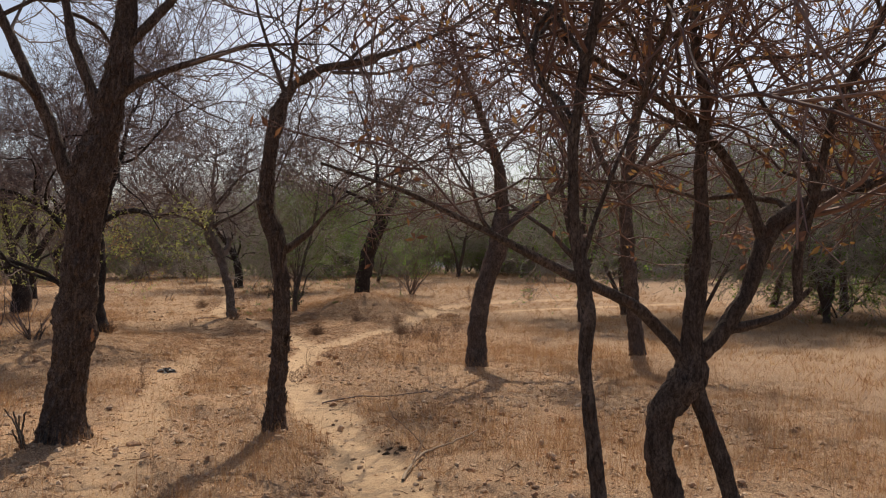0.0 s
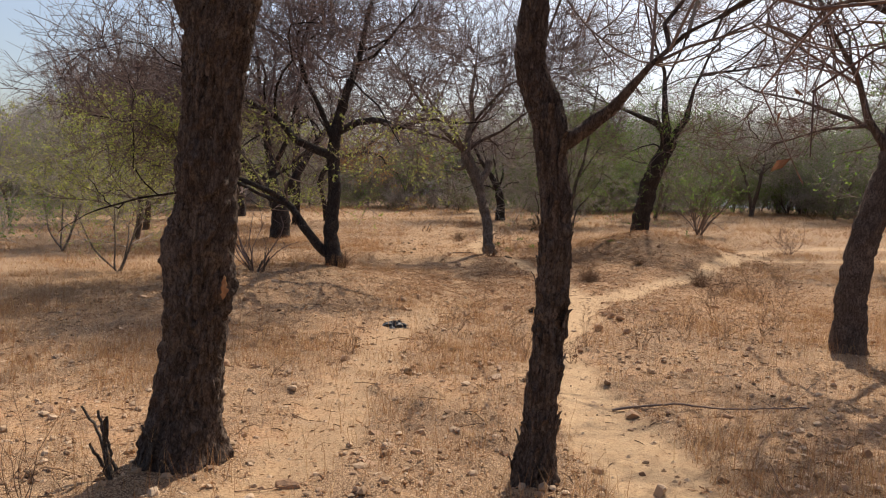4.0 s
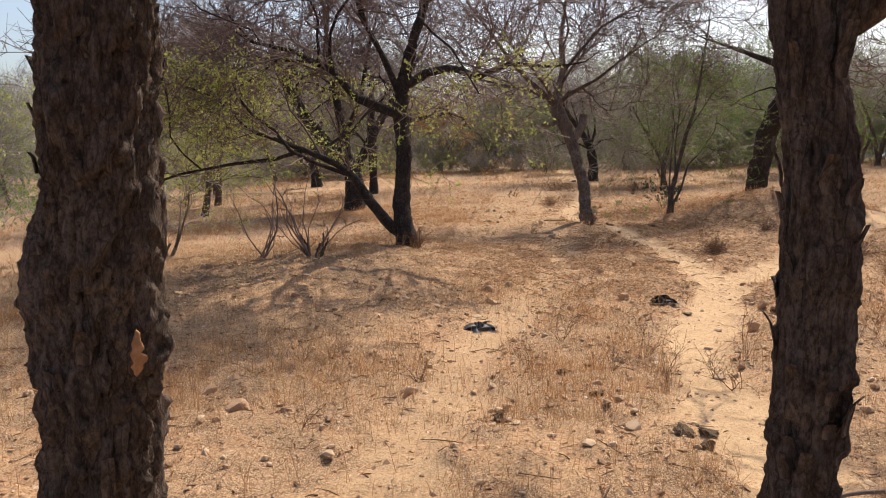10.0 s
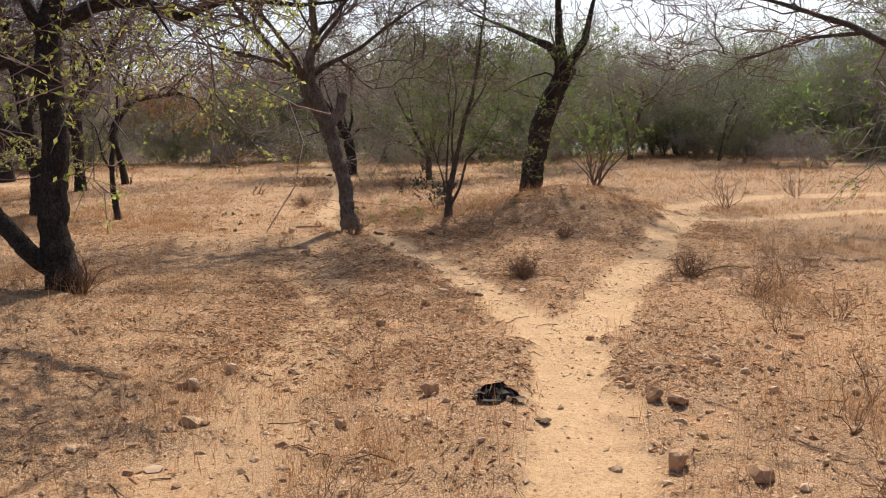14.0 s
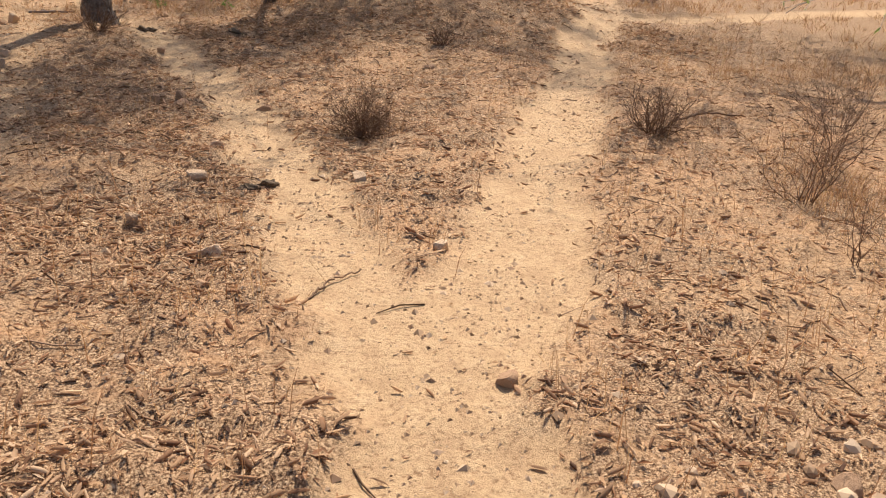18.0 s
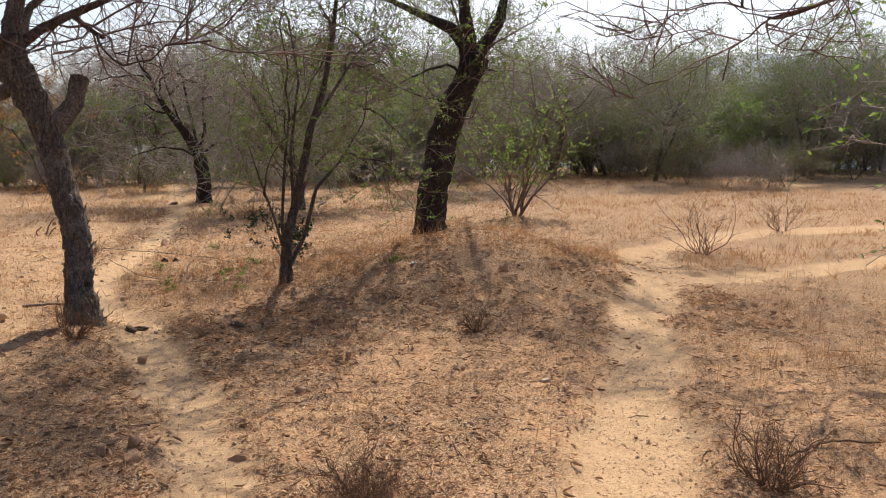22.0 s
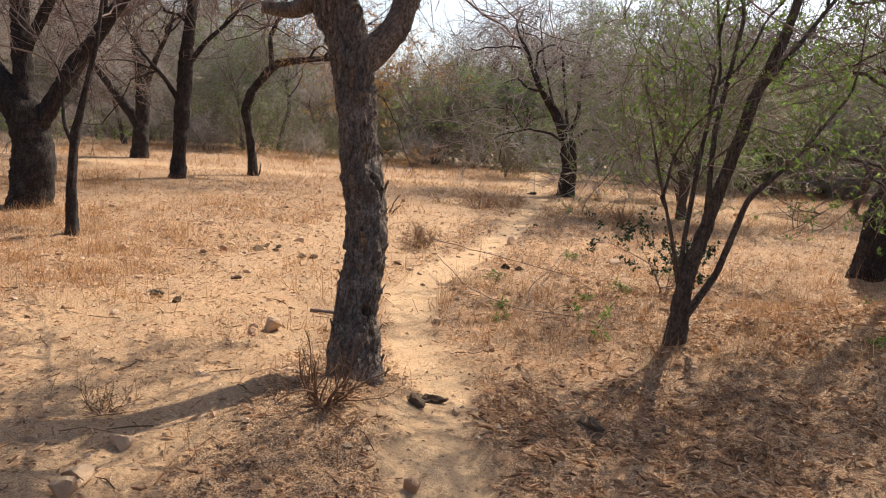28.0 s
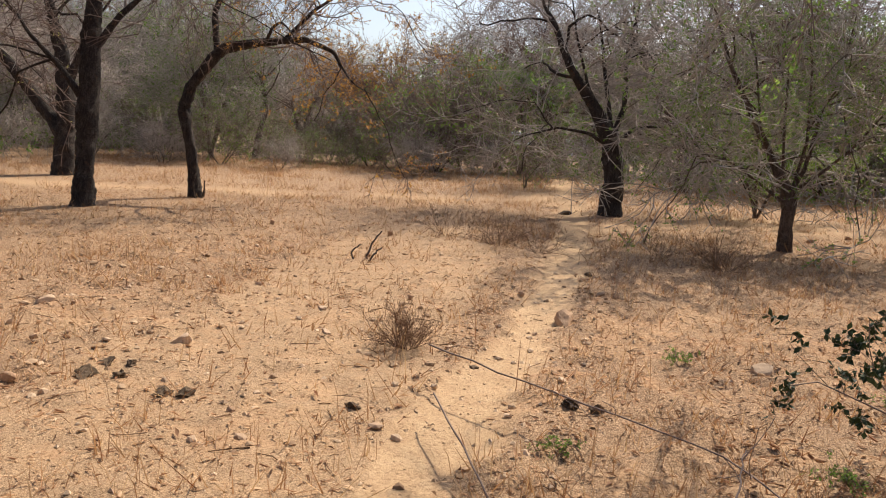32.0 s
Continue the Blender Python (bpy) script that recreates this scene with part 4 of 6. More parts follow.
limb_0 = [(-0.05, 0.05, 0.31, 0.303), (0.00, -0.02, 1.25, 0.282), (0.16, -0.09, 2.19, 0.282), (0.48, -0.19, 3.03, 0.240), (0.73, -0.26, 3.61, 0.240)]
limb_1 = [(0.62, -0.24, 3.55, 0.178), (0.20, -0.22, 4.07, 0.125), (-0.85, -0.11, 4.47, 0.054), (-1.58, -0.04, 4.72, 0.031)]
limb_2 = [(0.67, -0.25, 3.66, 0.178), (0.50, -0.28, 4.49, 0.125), (0.37, -0.34, 5.63, 0.065), (-0.07, -0.34, 6.57, 0.045), (-0.51, -0.36, 7.81, 0.029)]
limb_3 = [(0.75, -0.26, 3.61, 0.178), (1.13, -0.34, 4.19, 0.125), (1.31, -0.42, 5.13, 0.057), (1.51, -0.48, 5.60, 0.050), (2.64, -0.63, 5.77, 0.042), (4.19, -0.85, 6.11, 0.031), (5.73, -1.07, 6.66, 0.018)]
limb_4 = [(1.36, -0.44, 5.34, 0.050), (1.70, -0.55, 6.28, 0.041), (2.40, -0.69, 7.13, 0.028), (3.11, -0.82, 7.87, 0.019)]
limb_5 = [(0.43, -0.33, 5.32, 0.050), (0.87, -0.45, 6.37, 0.038), (1.05, -0.54, 7.42, 0.025)]
tree((2.80, 30.00), [limb_0, limb_1, limb_2, limb_3, limb_4, limb_5], wood=BARK_BLACK, label="tall tree with a long arching bare limb and green lower twigs", branch=5, twigs=7, fine=4, twig=TWIG_DARK, leaf=LEAF_GREEN, leaves=8, leaf_part=0.7, leaf_size=(0.03, 0.07), lengths=((0.9, 2.2), (0.4, 1.0), (0.15, 0.4)), thick=0.95, extra=6, reach=(1.2, 3.2), droop=0.35, leaf_top=4.6, low=0.3, fine_k=2, closed=(0,))

limb_0 = [(-0.03, -0.06, -0.06, 0.325), (-0.02, -0.02, 0.71, 0.296), (-0.17, -0.02, 1.25, 0.286), (-0.76, -0.10, 1.76, 0.207), (-1.33, -0.17, 2.43, 0.187), (-1.90, -0.23, 3.29, 0.148), (-2.35, -0.25, 4.36, 0.099)]
limb_1 = [(-0.05, 0.00, 1.25, 0.227), (-0.40, 0.00, 2.37, 0.158), (-0.76, 0.00, 3.64, 0.128), (-1.10, -0.01, 4.71, 0.089), (-1.36, 0.00, 5.88, 0.059)]
limb_2 = [(0.11, 0.02, 1.01, 0.187), (0.49, 0.14, 2.02, 0.148), (0.84, 0.24, 2.82, 0.118), (1.28, 0.37, 3.73, 0.079), (1.72, 0.49, 4.63, 0.049)]
limb_3 = [(-0.29, 0.00, 2.08, 0.108), (0.14, 0.13, 3.18, 0.079), (0.27, 0.22, 4.37, 0.059), (0.50, 0.32, 5.57, 0.039)]
tree((-8.40, 28.00), [limb_0, limb_1, limb_2, limb_3], thick=0.92, wood=BARK_BLACK, label="heavy dark tree dividing into several limbs near the ground", branch=7, twigs=7, fine=4, fine_r=0.0054, twig=TWIG_DARK, lengths=((0.8, 2.0), (0.35, 0.9), (0.15, 0.38)), extra=8, reach=(1.4, 3.4), droop=0.35, fine_k=2)

limb_0 = [(0.09, -0.11, 0.02, 0.077), (0.00, -0.06, 0.55, 0.061), (-0.04, 0.01, 1.12, 0.054), (0.00, 0.09, 1.64, 0.041), (0.05, 0.17, 2.15, 0.029), (0.04, 0.24, 2.66, 0.019)]
limb_1 = [(-0.04, -0.01, 0.99, 0.041), (-0.21, -0.02, 1.26, 0.032), (-0.32, 0.00, 1.66, 0.019)]
tree((-6.40, 26.40), [limb_0, limb_1], wood=BARK_BLACK, label="thin dark sapling beside a heavy tree", branch=6, twigs=5, fine=5, twig=TWIG, fine_k=2)

limb_0 = [(0.11, -0.08, 0.20, 0.260), (0.04, 0.02, 1.05, 0.225), (-0.02, 0.11, 1.87, 0.213), (-0.21, 0.17, 2.68, 0.154), (-0.55, 0.20, 3.59, 0.106), (-0.92, 0.25, 4.74, 0.059)]
limb_1 = [(0.02, 0.00, 0.93, 0.201), (-0.27, -0.03, 1.31, 0.177), (-0.74, -0.09, 1.86, 0.160), (-1.33, -0.17, 2.46, 0.142), (-2.22, -0.32, 3.20, 0.095)]
limb_2 = [(-0.04, 0.12, 1.98, 0.130), (0.22, 0.31, 2.84, 0.095), (0.58, 0.53, 3.69, 0.065)]
tree((-13.50, 37.10), [limb_0, limb_1, limb_2], thick=0.88, wood=BARK_BLACK, label="dark twin-limbed tree beside a sandy clearing", branch=5, twigs=7, fine=3, fine_r=0.0048, twig=TWIG, leaf=LEAF_YELLOW, leaves=3, leaf_part=0.2, lengths=((0.8, 2.0), (0.35, 0.9), (0.15, 0.38)), extra=5, fine_k=2, reach=(1.2, 3.0), droop=0.3)

limb_0 = [(0.11, -0.09, 0.15, 0.195), (0.07, -0.01, 0.81, 0.152), (0.02, 0.08, 1.57, 0.186), (-0.06, 0.19, 2.49, 0.178), (-0.09, 0.28, 3.25, 0.144), (-0.11, 0.42, 4.26, 0.093)]
limb_1 = [(-0.05, 0.18, 2.40, 0.093), (0.28, 0.36, 3.03, 0.068), (0.71, 0.55, 3.57, 0.042)]
limb_2 = [(0.00, 0.09, 1.65, 0.085), (-0.43, 0.04, 2.20, 0.059), (-0.90, -0.02, 2.66, 0.038)]
tree((-9.70, 33.20), [limb_0, limb_1, limb_2], thick=0.84, wood=BARK_BLACK, label="upright thick-trunked tree with a grey-brown crown", branch=5, twigs=7, fine=3, fine_r=0.0048, twig=TWIG, leaf=LEAF_YELLOW, leaves=3, leaf_part=0.15, lengths=((0.8, 2.0), (0.35, 0.9), (0.15, 0.38)), extra=5, fine_k=2, reach=(1.2, 3.0), droop=0.3)

limb_0 = [(0.12, -0.08, 0.21, 0.136), (-0.02, -0.01, 0.95, 0.107), (-0.27, 0.04, 1.80, 0.112), (-0.18, 0.12, 2.20, 0.107), (0.14, 0.27, 2.71, 0.112), (0.31, 0.34, 2.88, 0.097), (0.85, 0.51, 3.02, 0.078), (1.59, 0.74, 3.14, 0.058), (2.08, 0.85, 2.97, 0.039), (2.25, 0.86, 2.72, 0.024)]
limb_1 = [(0.18, 0.29, 2.77, 0.087), (0.04, 0.35, 3.48, 0.068), (0.17, 0.46, 3.98, 0.053), (0.34, 0.63, 4.87, 0.034)]
limb_2 = [(1.22, 0.63, 3.09, 0.049), (1.71, 0.84, 3.64, 0.039), (2.24, 1.03, 3.98, 0.024)]
tree((-9.10, 35.20), [limb_0, limb_1, limb_2], wood=BARK_BLACK, label="small S-shaped tree arching over dry grass", branch=5, twigs=6, fine=3, twig=TWIG, leaf=LEAF_ORANGE, leaves=6, leaf_part=0.75, leaf_size=(0.03, 0.07), up=-0.1, extra=3, fine_k=2, reach=(0.8, 1.8), droop=0.5)

limb_0 = [(0.00, -0.07, 0.48, 0.115), (-0.03, -0.02, 0.89, 0.096), (-0.02, 0.03, 1.28, 0.096), (-0.28, 0.02, 1.71, 0.057), (-0.66, 0.00, 2.36, 0.042), (-1.03, -0.01, 3.02, 0.031), (-1.25, 0.01, 3.61, 0.019)]
limb_1 = [(-0.03, 0.04, 1.32, 0.043), (0.13, 0.13, 1.67, 0.036), (0.26, 0.27, 2.45, 0.028), (0.49, 0.44, 3.24, 0.019), (0.57, 0.55, 3.85, 0.012)]
limb_2 = [(-0.02, 0.04, 1.35, 0.038), (0.32, 0.17, 1.62, 0.028), (0.71, 0.34, 2.03, 0.021), (1.03, 0.49, 2.52, 0.014)]
limb_3 = [(-0.14, 0.03, 1.50, 0.028), (-0.20, 0.12, 2.25, 0.024), (-0.22, 0.22, 3.02, 0.016), (-0.38, 0.26, 3.69, 0.012)]
limb_4 = [(-0.03, 0.01, 1.16, 0.033), (-0.39, -0.05, 1.40, 0.026), (-0.79, -0.13, 1.66, 0.019), (-1.26, -0.24, 1.81, 0.012)]
limb_5 = [(-0.01, 0.04, 1.28, 0.031), (0.12, 0.18, 2.05, 0.026), (0.07, 0.30, 3.04, 0.019), (-0.11, 0.37, 3.94, 0.012)]
limb_6 = [(-0.08, 0.02, 1.31, 0.031), (-0.51, 0.00, 2.07, 0.024), (-0.68, 0.10, 3.13, 0.016), (-0.92, 0.14, 3.87, 0.010)]
tree((0.39, 34.80), [limb_0, limb_1, limb_2, limb_3, limb_4, limb_5, limb_6], thick=0.92, label="small many-branched tree with sparse green leaves", branch=5, twigs=7, fine=3, fine_r=0.0048, twig=TWIG_GREY, leaf=LEAF_GREEN, leaves=8, leaf_part=0.6, leaf_size=(0.025, 0.06), lengths=((0.6, 1.6), (0.3, 0.8), (0.12, 0.34)), extra=5, fine_k=2, reach=(0.9, 2.2), droop=0.5)

limb_0 = [(-0.04, -0.07, 0.55, 0.216), (-0.07, 0.02, 1.31, 0.186), (-0.17, 0.07, 1.84, 0.206), (-0.53, 0.05, 2.44, 0.108), (-1.01, 0.00, 3.08, 0.078), (-1.39, 0.00, 3.83, 0.049)]
limb_1 = [(-0.15, 0.08, 1.89, 0.079), (-0.01, 0.20, 2.49, 0.061), (-0.10, 0.30, 3.36, 0.046), (-0.02, 0.44, 4.25, 0.030)]
limb_2 = [(-0.19, 0.08, 1.98, 0.061), (-0.42, 0.15, 2.94, 0.046), (-0.64, 0.22, 3.90, 0.030)]
limb_3 = [(-0.17, 0.06, 1.77, 0.055), (-0.59, -0.03, 1.99, 0.040), (-1.12, -0.17, 2.04, 0.027), (-1.71, -0.36, 1.84, 0.015)]
limb_4 = [(-0.14, 0.07, 1.81, 0.055), (0.24, 0.23, 2.17, 0.040), (0.71, 0.36, 2.21, 0.027), (1.21, 0.48, 2.01, 0.015)]
limb_5 = [(-0.18, 0.07, 1.88, 0.049), (-0.69, 0.06, 2.82, 0.036), (-0.99, 0.09, 3.67, 0.025), (-1.18, 0.14, 4.44, 0.015)]
tree((-2.10, 37.30), [limb_0, limb_1, limb_2, limb_3, limb_4, limb_5], thick=0.88, wood=BARK_BLACK, label="dark-trunked tree with a dense bare grey crown", low=0.25, up=0.05, spread=1.1, branch=6, twigs=7, fine=3, fine_r=0.0048, twig=TWIG_GREY, lengths=((0.8, 2.0), (0.35, 0.9), (0.15, 0.38)), extra=4, fine_k=2, reach=(1.2, 2.6), droop=0.55)

limb_0 = [(-0.02, -0.03, 0.80, 0.254), (-0.02, 0.10, 1.76, 0.212), (-0.54, 0.10, 2.84, 0.127), (-1.12, 0.05, 3.63, 0.085), (-1.66, 0.05, 4.71, 0.049)]
limb_1 = [(-0.03, 0.11, 1.90, 0.088), (0.07, 0.30, 3.04, 0.074), (-0.04, 0.44, 4.30, 0.052), (0.16, 0.65, 5.44, 0.035)]
limb_2 = [(-0.02, 0.11, 1.83, 0.061), (0.54, 0.34, 2.38, 0.044), (1.20, 0.55, 2.58, 0.026)]
limb_3 = [(-0.08, 0.09, 1.83, 0.061), (-0.81, -0.05, 2.25, 0.044), (-1.63, -0.28, 2.25, 0.026)]
tree((-0.92, 44.00), [limb_0, limb_1, limb_2, limb_3], thick=0.95, label="forked tree among green undergrowth", branch=6, twigs=7, fine=3, fine_r=0.0048, twig=TWIG_GREY, leaf=LEAF_GREEN, leaves=6, leaf_part=0.7, leaf_size=(0.03, 0.07), lengths=((0.8, 2.2), (0.4, 1.0), (0.15, 0.4)), extra=4, fine_k=2, reach=(1.2, 2.8), droop=0.4)

limb_0 = [(-0.02, 0.04, 1.33, 0.252), (-0.20, 0.15, 2.46, 0.210), (0.20, 0.32, 2.92, 0.189), (0.76, 0.53, 3.29, 0.126), (1.45, 0.86, 4.30, 0.084)]
limb_1 = [(-0.17, 0.12, 2.26, 0.168), (-0.89, 0.09, 3.45, 0.126), (-1.49, 0.14, 5.08, 0.084)]
tree((-5.30, 53.00), [limb_0, limb_1], label="arched tree at the far thicket edge", branch=5, twigs=7, fine=3, twig=TWIG_GREY, lengths=((1.0, 2.6), (0.5, 1.2), (0.2, 0.5)), thick=1.0, extra=4, fine_k=2, reach=(1.4, 3.0), droop=0.4)

limb_0 = [(-0.01, -0.05, 0.13, 0.248), (-0.08, 0.01, 1.15, 0.195), (-0.14, 0.04, 1.73, 0.208), (-0.44, 0.08, 2.69, 0.104), (-0.70, 0.14, 3.85, 0.065), (-0.96, 0.19, 4.87, 0.039)]
limb_1 = [(-0.10, 0.03, 1.54, 0.130), (0.31, 0.09, 2.21, 0.098), (0.53, 0.13, 2.88, 0.065)]
limb_2 = [(-0.12, 0.04, 1.80, 0.117), (0.00, 0.12, 2.98, 0.085), (0.25, 0.20, 4.16, 0.059), (0.44, 0.28, 5.35, 0.033)]
limb_3 = [(-0.12, 0.04, 1.80, 0.115), (-0.90, 0.40, 2.80, 0.085), (-1.80, 0.80, 3.50, 0.060), (-2.80, 1.20, 4.00, 0.042), (-3.60, 1.50, 4.25, 0.026)]
limb_4 = [(-1.80, 0.80, 3.50, 0.050), (-2.55, 1.10, 3.35, 0.036), (-3.20, 1.40, 3.05, 0.022)]
tree((8.07, 20.80), [limb_0, limb_1, limb_2, limb_3, limb_4], label="forked dark tree in dry grass", branch=4, twigs=7, fine=3, fine_r=0.0048, twig=TWIG_RED, lengths=((0.7, 1.8), (0.35, 0.9), (0.15, 0.38)), extra=2, fine_k=2, reach=(0.9, 2.0), droop=0.05, clear=2.3)

limb_0 = [(0.07, 0.01, 0.09, 0.181), (-0.03, 0.01, 0.89, 0.151), (-0.17, 0.01, 1.99, 0.141), (-0.24, 0.00, 3.00, 0.136), (-0.12, -0.05, 4.11, 0.101), (0.05, -0.11, 5.32, 0.065), (0.12, -0.15, 6.53, 0.040)]
limb_1 = [(-0.23, 0.00, 2.90, 0.101), (-0.61, 0.06, 3.69, 0.075), (-0.92, 0.09, 4.69, 0.055), (-1.14, 0.11, 5.70, 0.030)]
limb_2 = [(-0.22, -0.01, 3.20, 0.091), (0.28, -0.12, 4.01, 0.070), (0.85, -0.25, 4.73, 0.050), (1.53, -0.40, 5.35, 0.030)]
tree((6.10, 13.30), [limb_0, limb_1, limb_2], label="upright dark tree behind the crooked stems", branch=5, twigs=7, fine=3, twig=TWIG_RED, leaf=LEAF_RUST, leaves=2, leaf_part=0.2, extra=4, fine_k=2, reach=(1.2, 3.0), droop=0.3)


# ---- trees and shrubs without a form of their own ----
def wild_limbs(high, radius, stems, lean, forks=4):
    """Limbs of an untended tree: one or more stems that fork into arching limbs."""
    out = []
    for s in range(stems):
        a = rng.uniform(0, 2 * np.pi)
        p, d = np.array([0.08 * stems * math.cos(a), 0.08 * stems * math.sin(a), 0.0]), np.array([lean * math.cos(a), lean * math.sin(a), 1.0])
        stem, r = [], radius
        for j in range(6):
            stem.append((*p, r))
            d = unit(d + rng.normal(0, 0.16, 3) + [0, 0, 0.05])
            p, r = p + d * high * 0.1, r * 0.9
        out.append(stem)
        for f in range(forks):
            b = 2 * np.pi * (f + rng.uniform(-0.3, 0.3)) / forks + a
            q, e, rr = np.array(stem[4 if f % 2 else 5][:3]), np.array([math.cos(b), math.sin(b), rng.uniform(0.5, 1.5)]), r * 0.62
            limb = []
            for j in range(6):
                limb.append((*q, rr))
                e = unit(e + rng.normal(0, 0.22, 3) + [0, 0, -0.02])
                q, rr = q + e * high * 0.115, rr * 0.76
            out.append(limb)
    return out


def prototype(label, high, radius, stems, lean, forks, **more):
    return tree((0, -400), wild_limbs(high, radius, stems, lean, forks), label, **more)


GROW = dict(detail=0.5, far=True, fine_r=0.0055, fine_k=2, extra=2, reach=(1.2, 2.6), droop=0.35, low=0.3, lengths=((0.8, 1.8), (0.45, 1.1), (0.25, 0.6)))
BUSHY = dict(detail=0.4, far=True, fine_r=0.005, fine_k=2, low=0.05, up=0.05, lengths=((0.6, 1.4), (0.35, 0.9), (0.2, 0.45)), name="shrub", category="shrub")
KINDS = {
    "bare": [prototype("bare grey tree in the far thicket", 6.6, 0.17, 1, 0.1, 7, branch=6, twigs=7, fine=4, twig=TWIG_GREY, **GROW),
             prototype("bare brown tree in the far thicket", 5.8, 0.15, 2, 0.25, 4, branch=6, twigs=7, fine=4, twig=TWIG_GREY, **GROW)],
    "orange": [prototype("small tree with withered orange leaves", 5.0, 0.10, 2, 0.25, 4, branch=5, twigs=6, fine=3, twig=TWIG_RED, leaf=LEAF_ORANGE, leaves=4, leaf_part=0.7, leaf_size=(0.06, 0.14), **GROW)],
    "red": [prototype("reddish leafless tree with a dense crown", 5.6, 0.16, 1, 0.2, 7, branch=6, twigs=7, fine=4, twig=TWIG_RED, leaf=LEAF_RUST, leaves=2, leaf_part=0.1, **GROW)],
    "green": [prototype("green feathery-leaved shrub at the thicket edge", 3.6, 0.06, 5, 0.28, 3, branch=5, twigs=6, fine=4, twig=TWIG_GREY, leaf=LEAF_GREEN, leaves=5, leaf_part=0.7, leaf_size=(0.06, 0.15), leaf_width=0.26, **BUSHY),
              prototype("tall green thorn shrub with drooping leaves", 4.8, 0.08, 4, 0.28, 3, branch=5, twigs=6, fine=4, twig=TWIG_GREY, leaf=LEAF_GREEN, leaves=5, leaf_part=0.65, leaf_size=(0.06, 0.15), leaf_width=0.25, **BUSHY)],
    "mixed": [prototype("thin-leaved olive thorn tree", 5.4, 0.11, 2, 0.3, 4, branch=5, twigs=6, fine=3, twig=TWIG_GREY, leaf=LEAF_GREEN, leaves=3, leaf_part=0.7, leaf_size=(0.05, 0.13), **GROW)],
    "yellow": [prototype("yellow-green leafy thorn shrub", 3.4, 0.035, 4, 0.5, 3, branch=4, twigs=5, fine=5, twig=TWIG_GREY, leaf=LEAF_YELLOW, wood=BARK_LIGHT, leaves=5, leaf_part=0.8, leaf_size=(0.03, 0.07), **{**BUSHY, "fine_r": 0.0026})],
    "brush": [prototype("low grey leafless brush", 2.2, 0.03, 4, 0.8, 3, branch=5, twigs=5, fine=4, twig=TWIG_GREY, **BUSHY),
              prototype("low dark brush with few leaves", 2.4, 0.035, 4, 0.7, 3, branch=5, twigs=5, fine=4, twig=TWIG, leaf=LEAF_GREEN, leaves=2, leaf_part=0.6, leaf_size=(0.05, 0.12), **BUSHY)],
}


def plant(kind, x, y, size=1.0, group="thicket"):
    src = KINDS[kind][int(rng.integers(len(KINDS[kind])))]
    s = size * rng.uniform(0.9, 1.1)
    made = copy_thing(src, pose(x, y, float(height(x, y)) - 0.02, 0, 0, rng.uniform(0, 360)))
    made.scale = (s, s, s * rng.uniform(0.92, 1.08))
    return tagged(made, group=group)


def thicket(kinds, count, x0, x1, y0, y1, s0, s1, clear=()):
    for _ in range(count):
        for _try in range(8):
            x, y = rng.uniform(x0, x1), rng.uniform(y0, y1)
            if all((x - a) ** 2 + (y - b) ** 2 > c * c for a, b, c in clear):
                break
        plant(kinds[int(rng.integers(len(kinds)))], x, y, rng.uniform(s0, s1))


# single ones that the walk passes
for kind, x, y, s in (("green", 0.4, 34.0 + 4.6, 0.55), ("yellow", -8.3, 17.9, 0.75), ("yellow", -12.5, 22.5, 0.8), ("red", -12.5, 26.5, 0.85),
                      ("yellow", -7.4, 13.0, 0.75), ("yellow", -10.5, 15.5, 0.95), ("orange", -11.0, 49.0, 0.75), ("red", -3.0, 57.0, 0.9), ("brush", -7.4, 45.0, 1.1), ("green", -5.7, 47.0, 0.75), ("brush", -8.0, 45.8, 1.0), ("mixed", 4.4, 40.5, 0.9), ("green", 2.6, 45.0, 0.8)):
    plant(kind, x, y, s, "single trees and shrubs")
for x, y in ((-14.0, 30.0), (-16.5, 34.5)):
    plant("bare", x, y, 0.85, "single trees and shrubs")
thicket(["bare", "mixed", "bare", "mixed"], 38, -44, -6, 47, 64, 0.68, 0.95, ((-9.5, 51, 4.5), (-12.5, 60, 5.0)))
thicket(["bare", "red", "green", "bare", "mixed"], 26, -7, 12, 47, 64, 0.68, 0.94, ((-4.5, 46, 2.5),))
thicket(["red", "bare", "mixed"], 7, 9, 17, 15, 24.5, 0.8, 1.05, ((8, 20.8, 2.5),))
thicket(["mixed", "bare", "bare"], 6, -26, -14, 39, 46, 0.65, 0.85)
thicket(["green", "green", "mixed", "brush"], 40, 5, 42, 44, 62, 0.68, 0.9)
thicket(["green", "mixed", "bare", "mixed"], 14, 8, 36, 41, 48, 0.70, 0.92)
thicket(["brush", "brush", "bare"], 46, -46, 6, 46, 58, 0.55, 1.0, ((-4.5, 45, 3.0),))
thicket(["brush", "brush", "green"], 40, 4, 44, 44, 56, 0.55, 1.0)
thicket(["brush"], 50, -40, 40, 41, 50, 0.35, 0.7, ((-4.5, 45, 2.5),))
thicket(["brush"], 24, 10, 30, 34, 43, 0.30, 0.6)
thicket(["brush"], 14, -16, 7, 40, 46, 0.22, 0.45, ((-4.0, 42, 2.5),))
thicket(["mixed", "bare", "yellow", "brush", "mixed"], 28, -40, -15, 12, 47, 0.55, 0.8)
thicket(["mixed", "bare", "brush", "brush", "red"], 30, 13, 34, 12, 27, 0.7, 1.0, ((14, 27, 3),))
thicket(["green", "mixed", "brush", "brush"], 30, 22, 48, 26, 44, 0.6, 0.85)
thicket(["bare", "mixed", "bare", "red"], 56, -90, 90, 66, 100, 0.8, 1.15)
thicket(["brush"], 70, -90, 90, 62, 90, 1.0, 1.5)
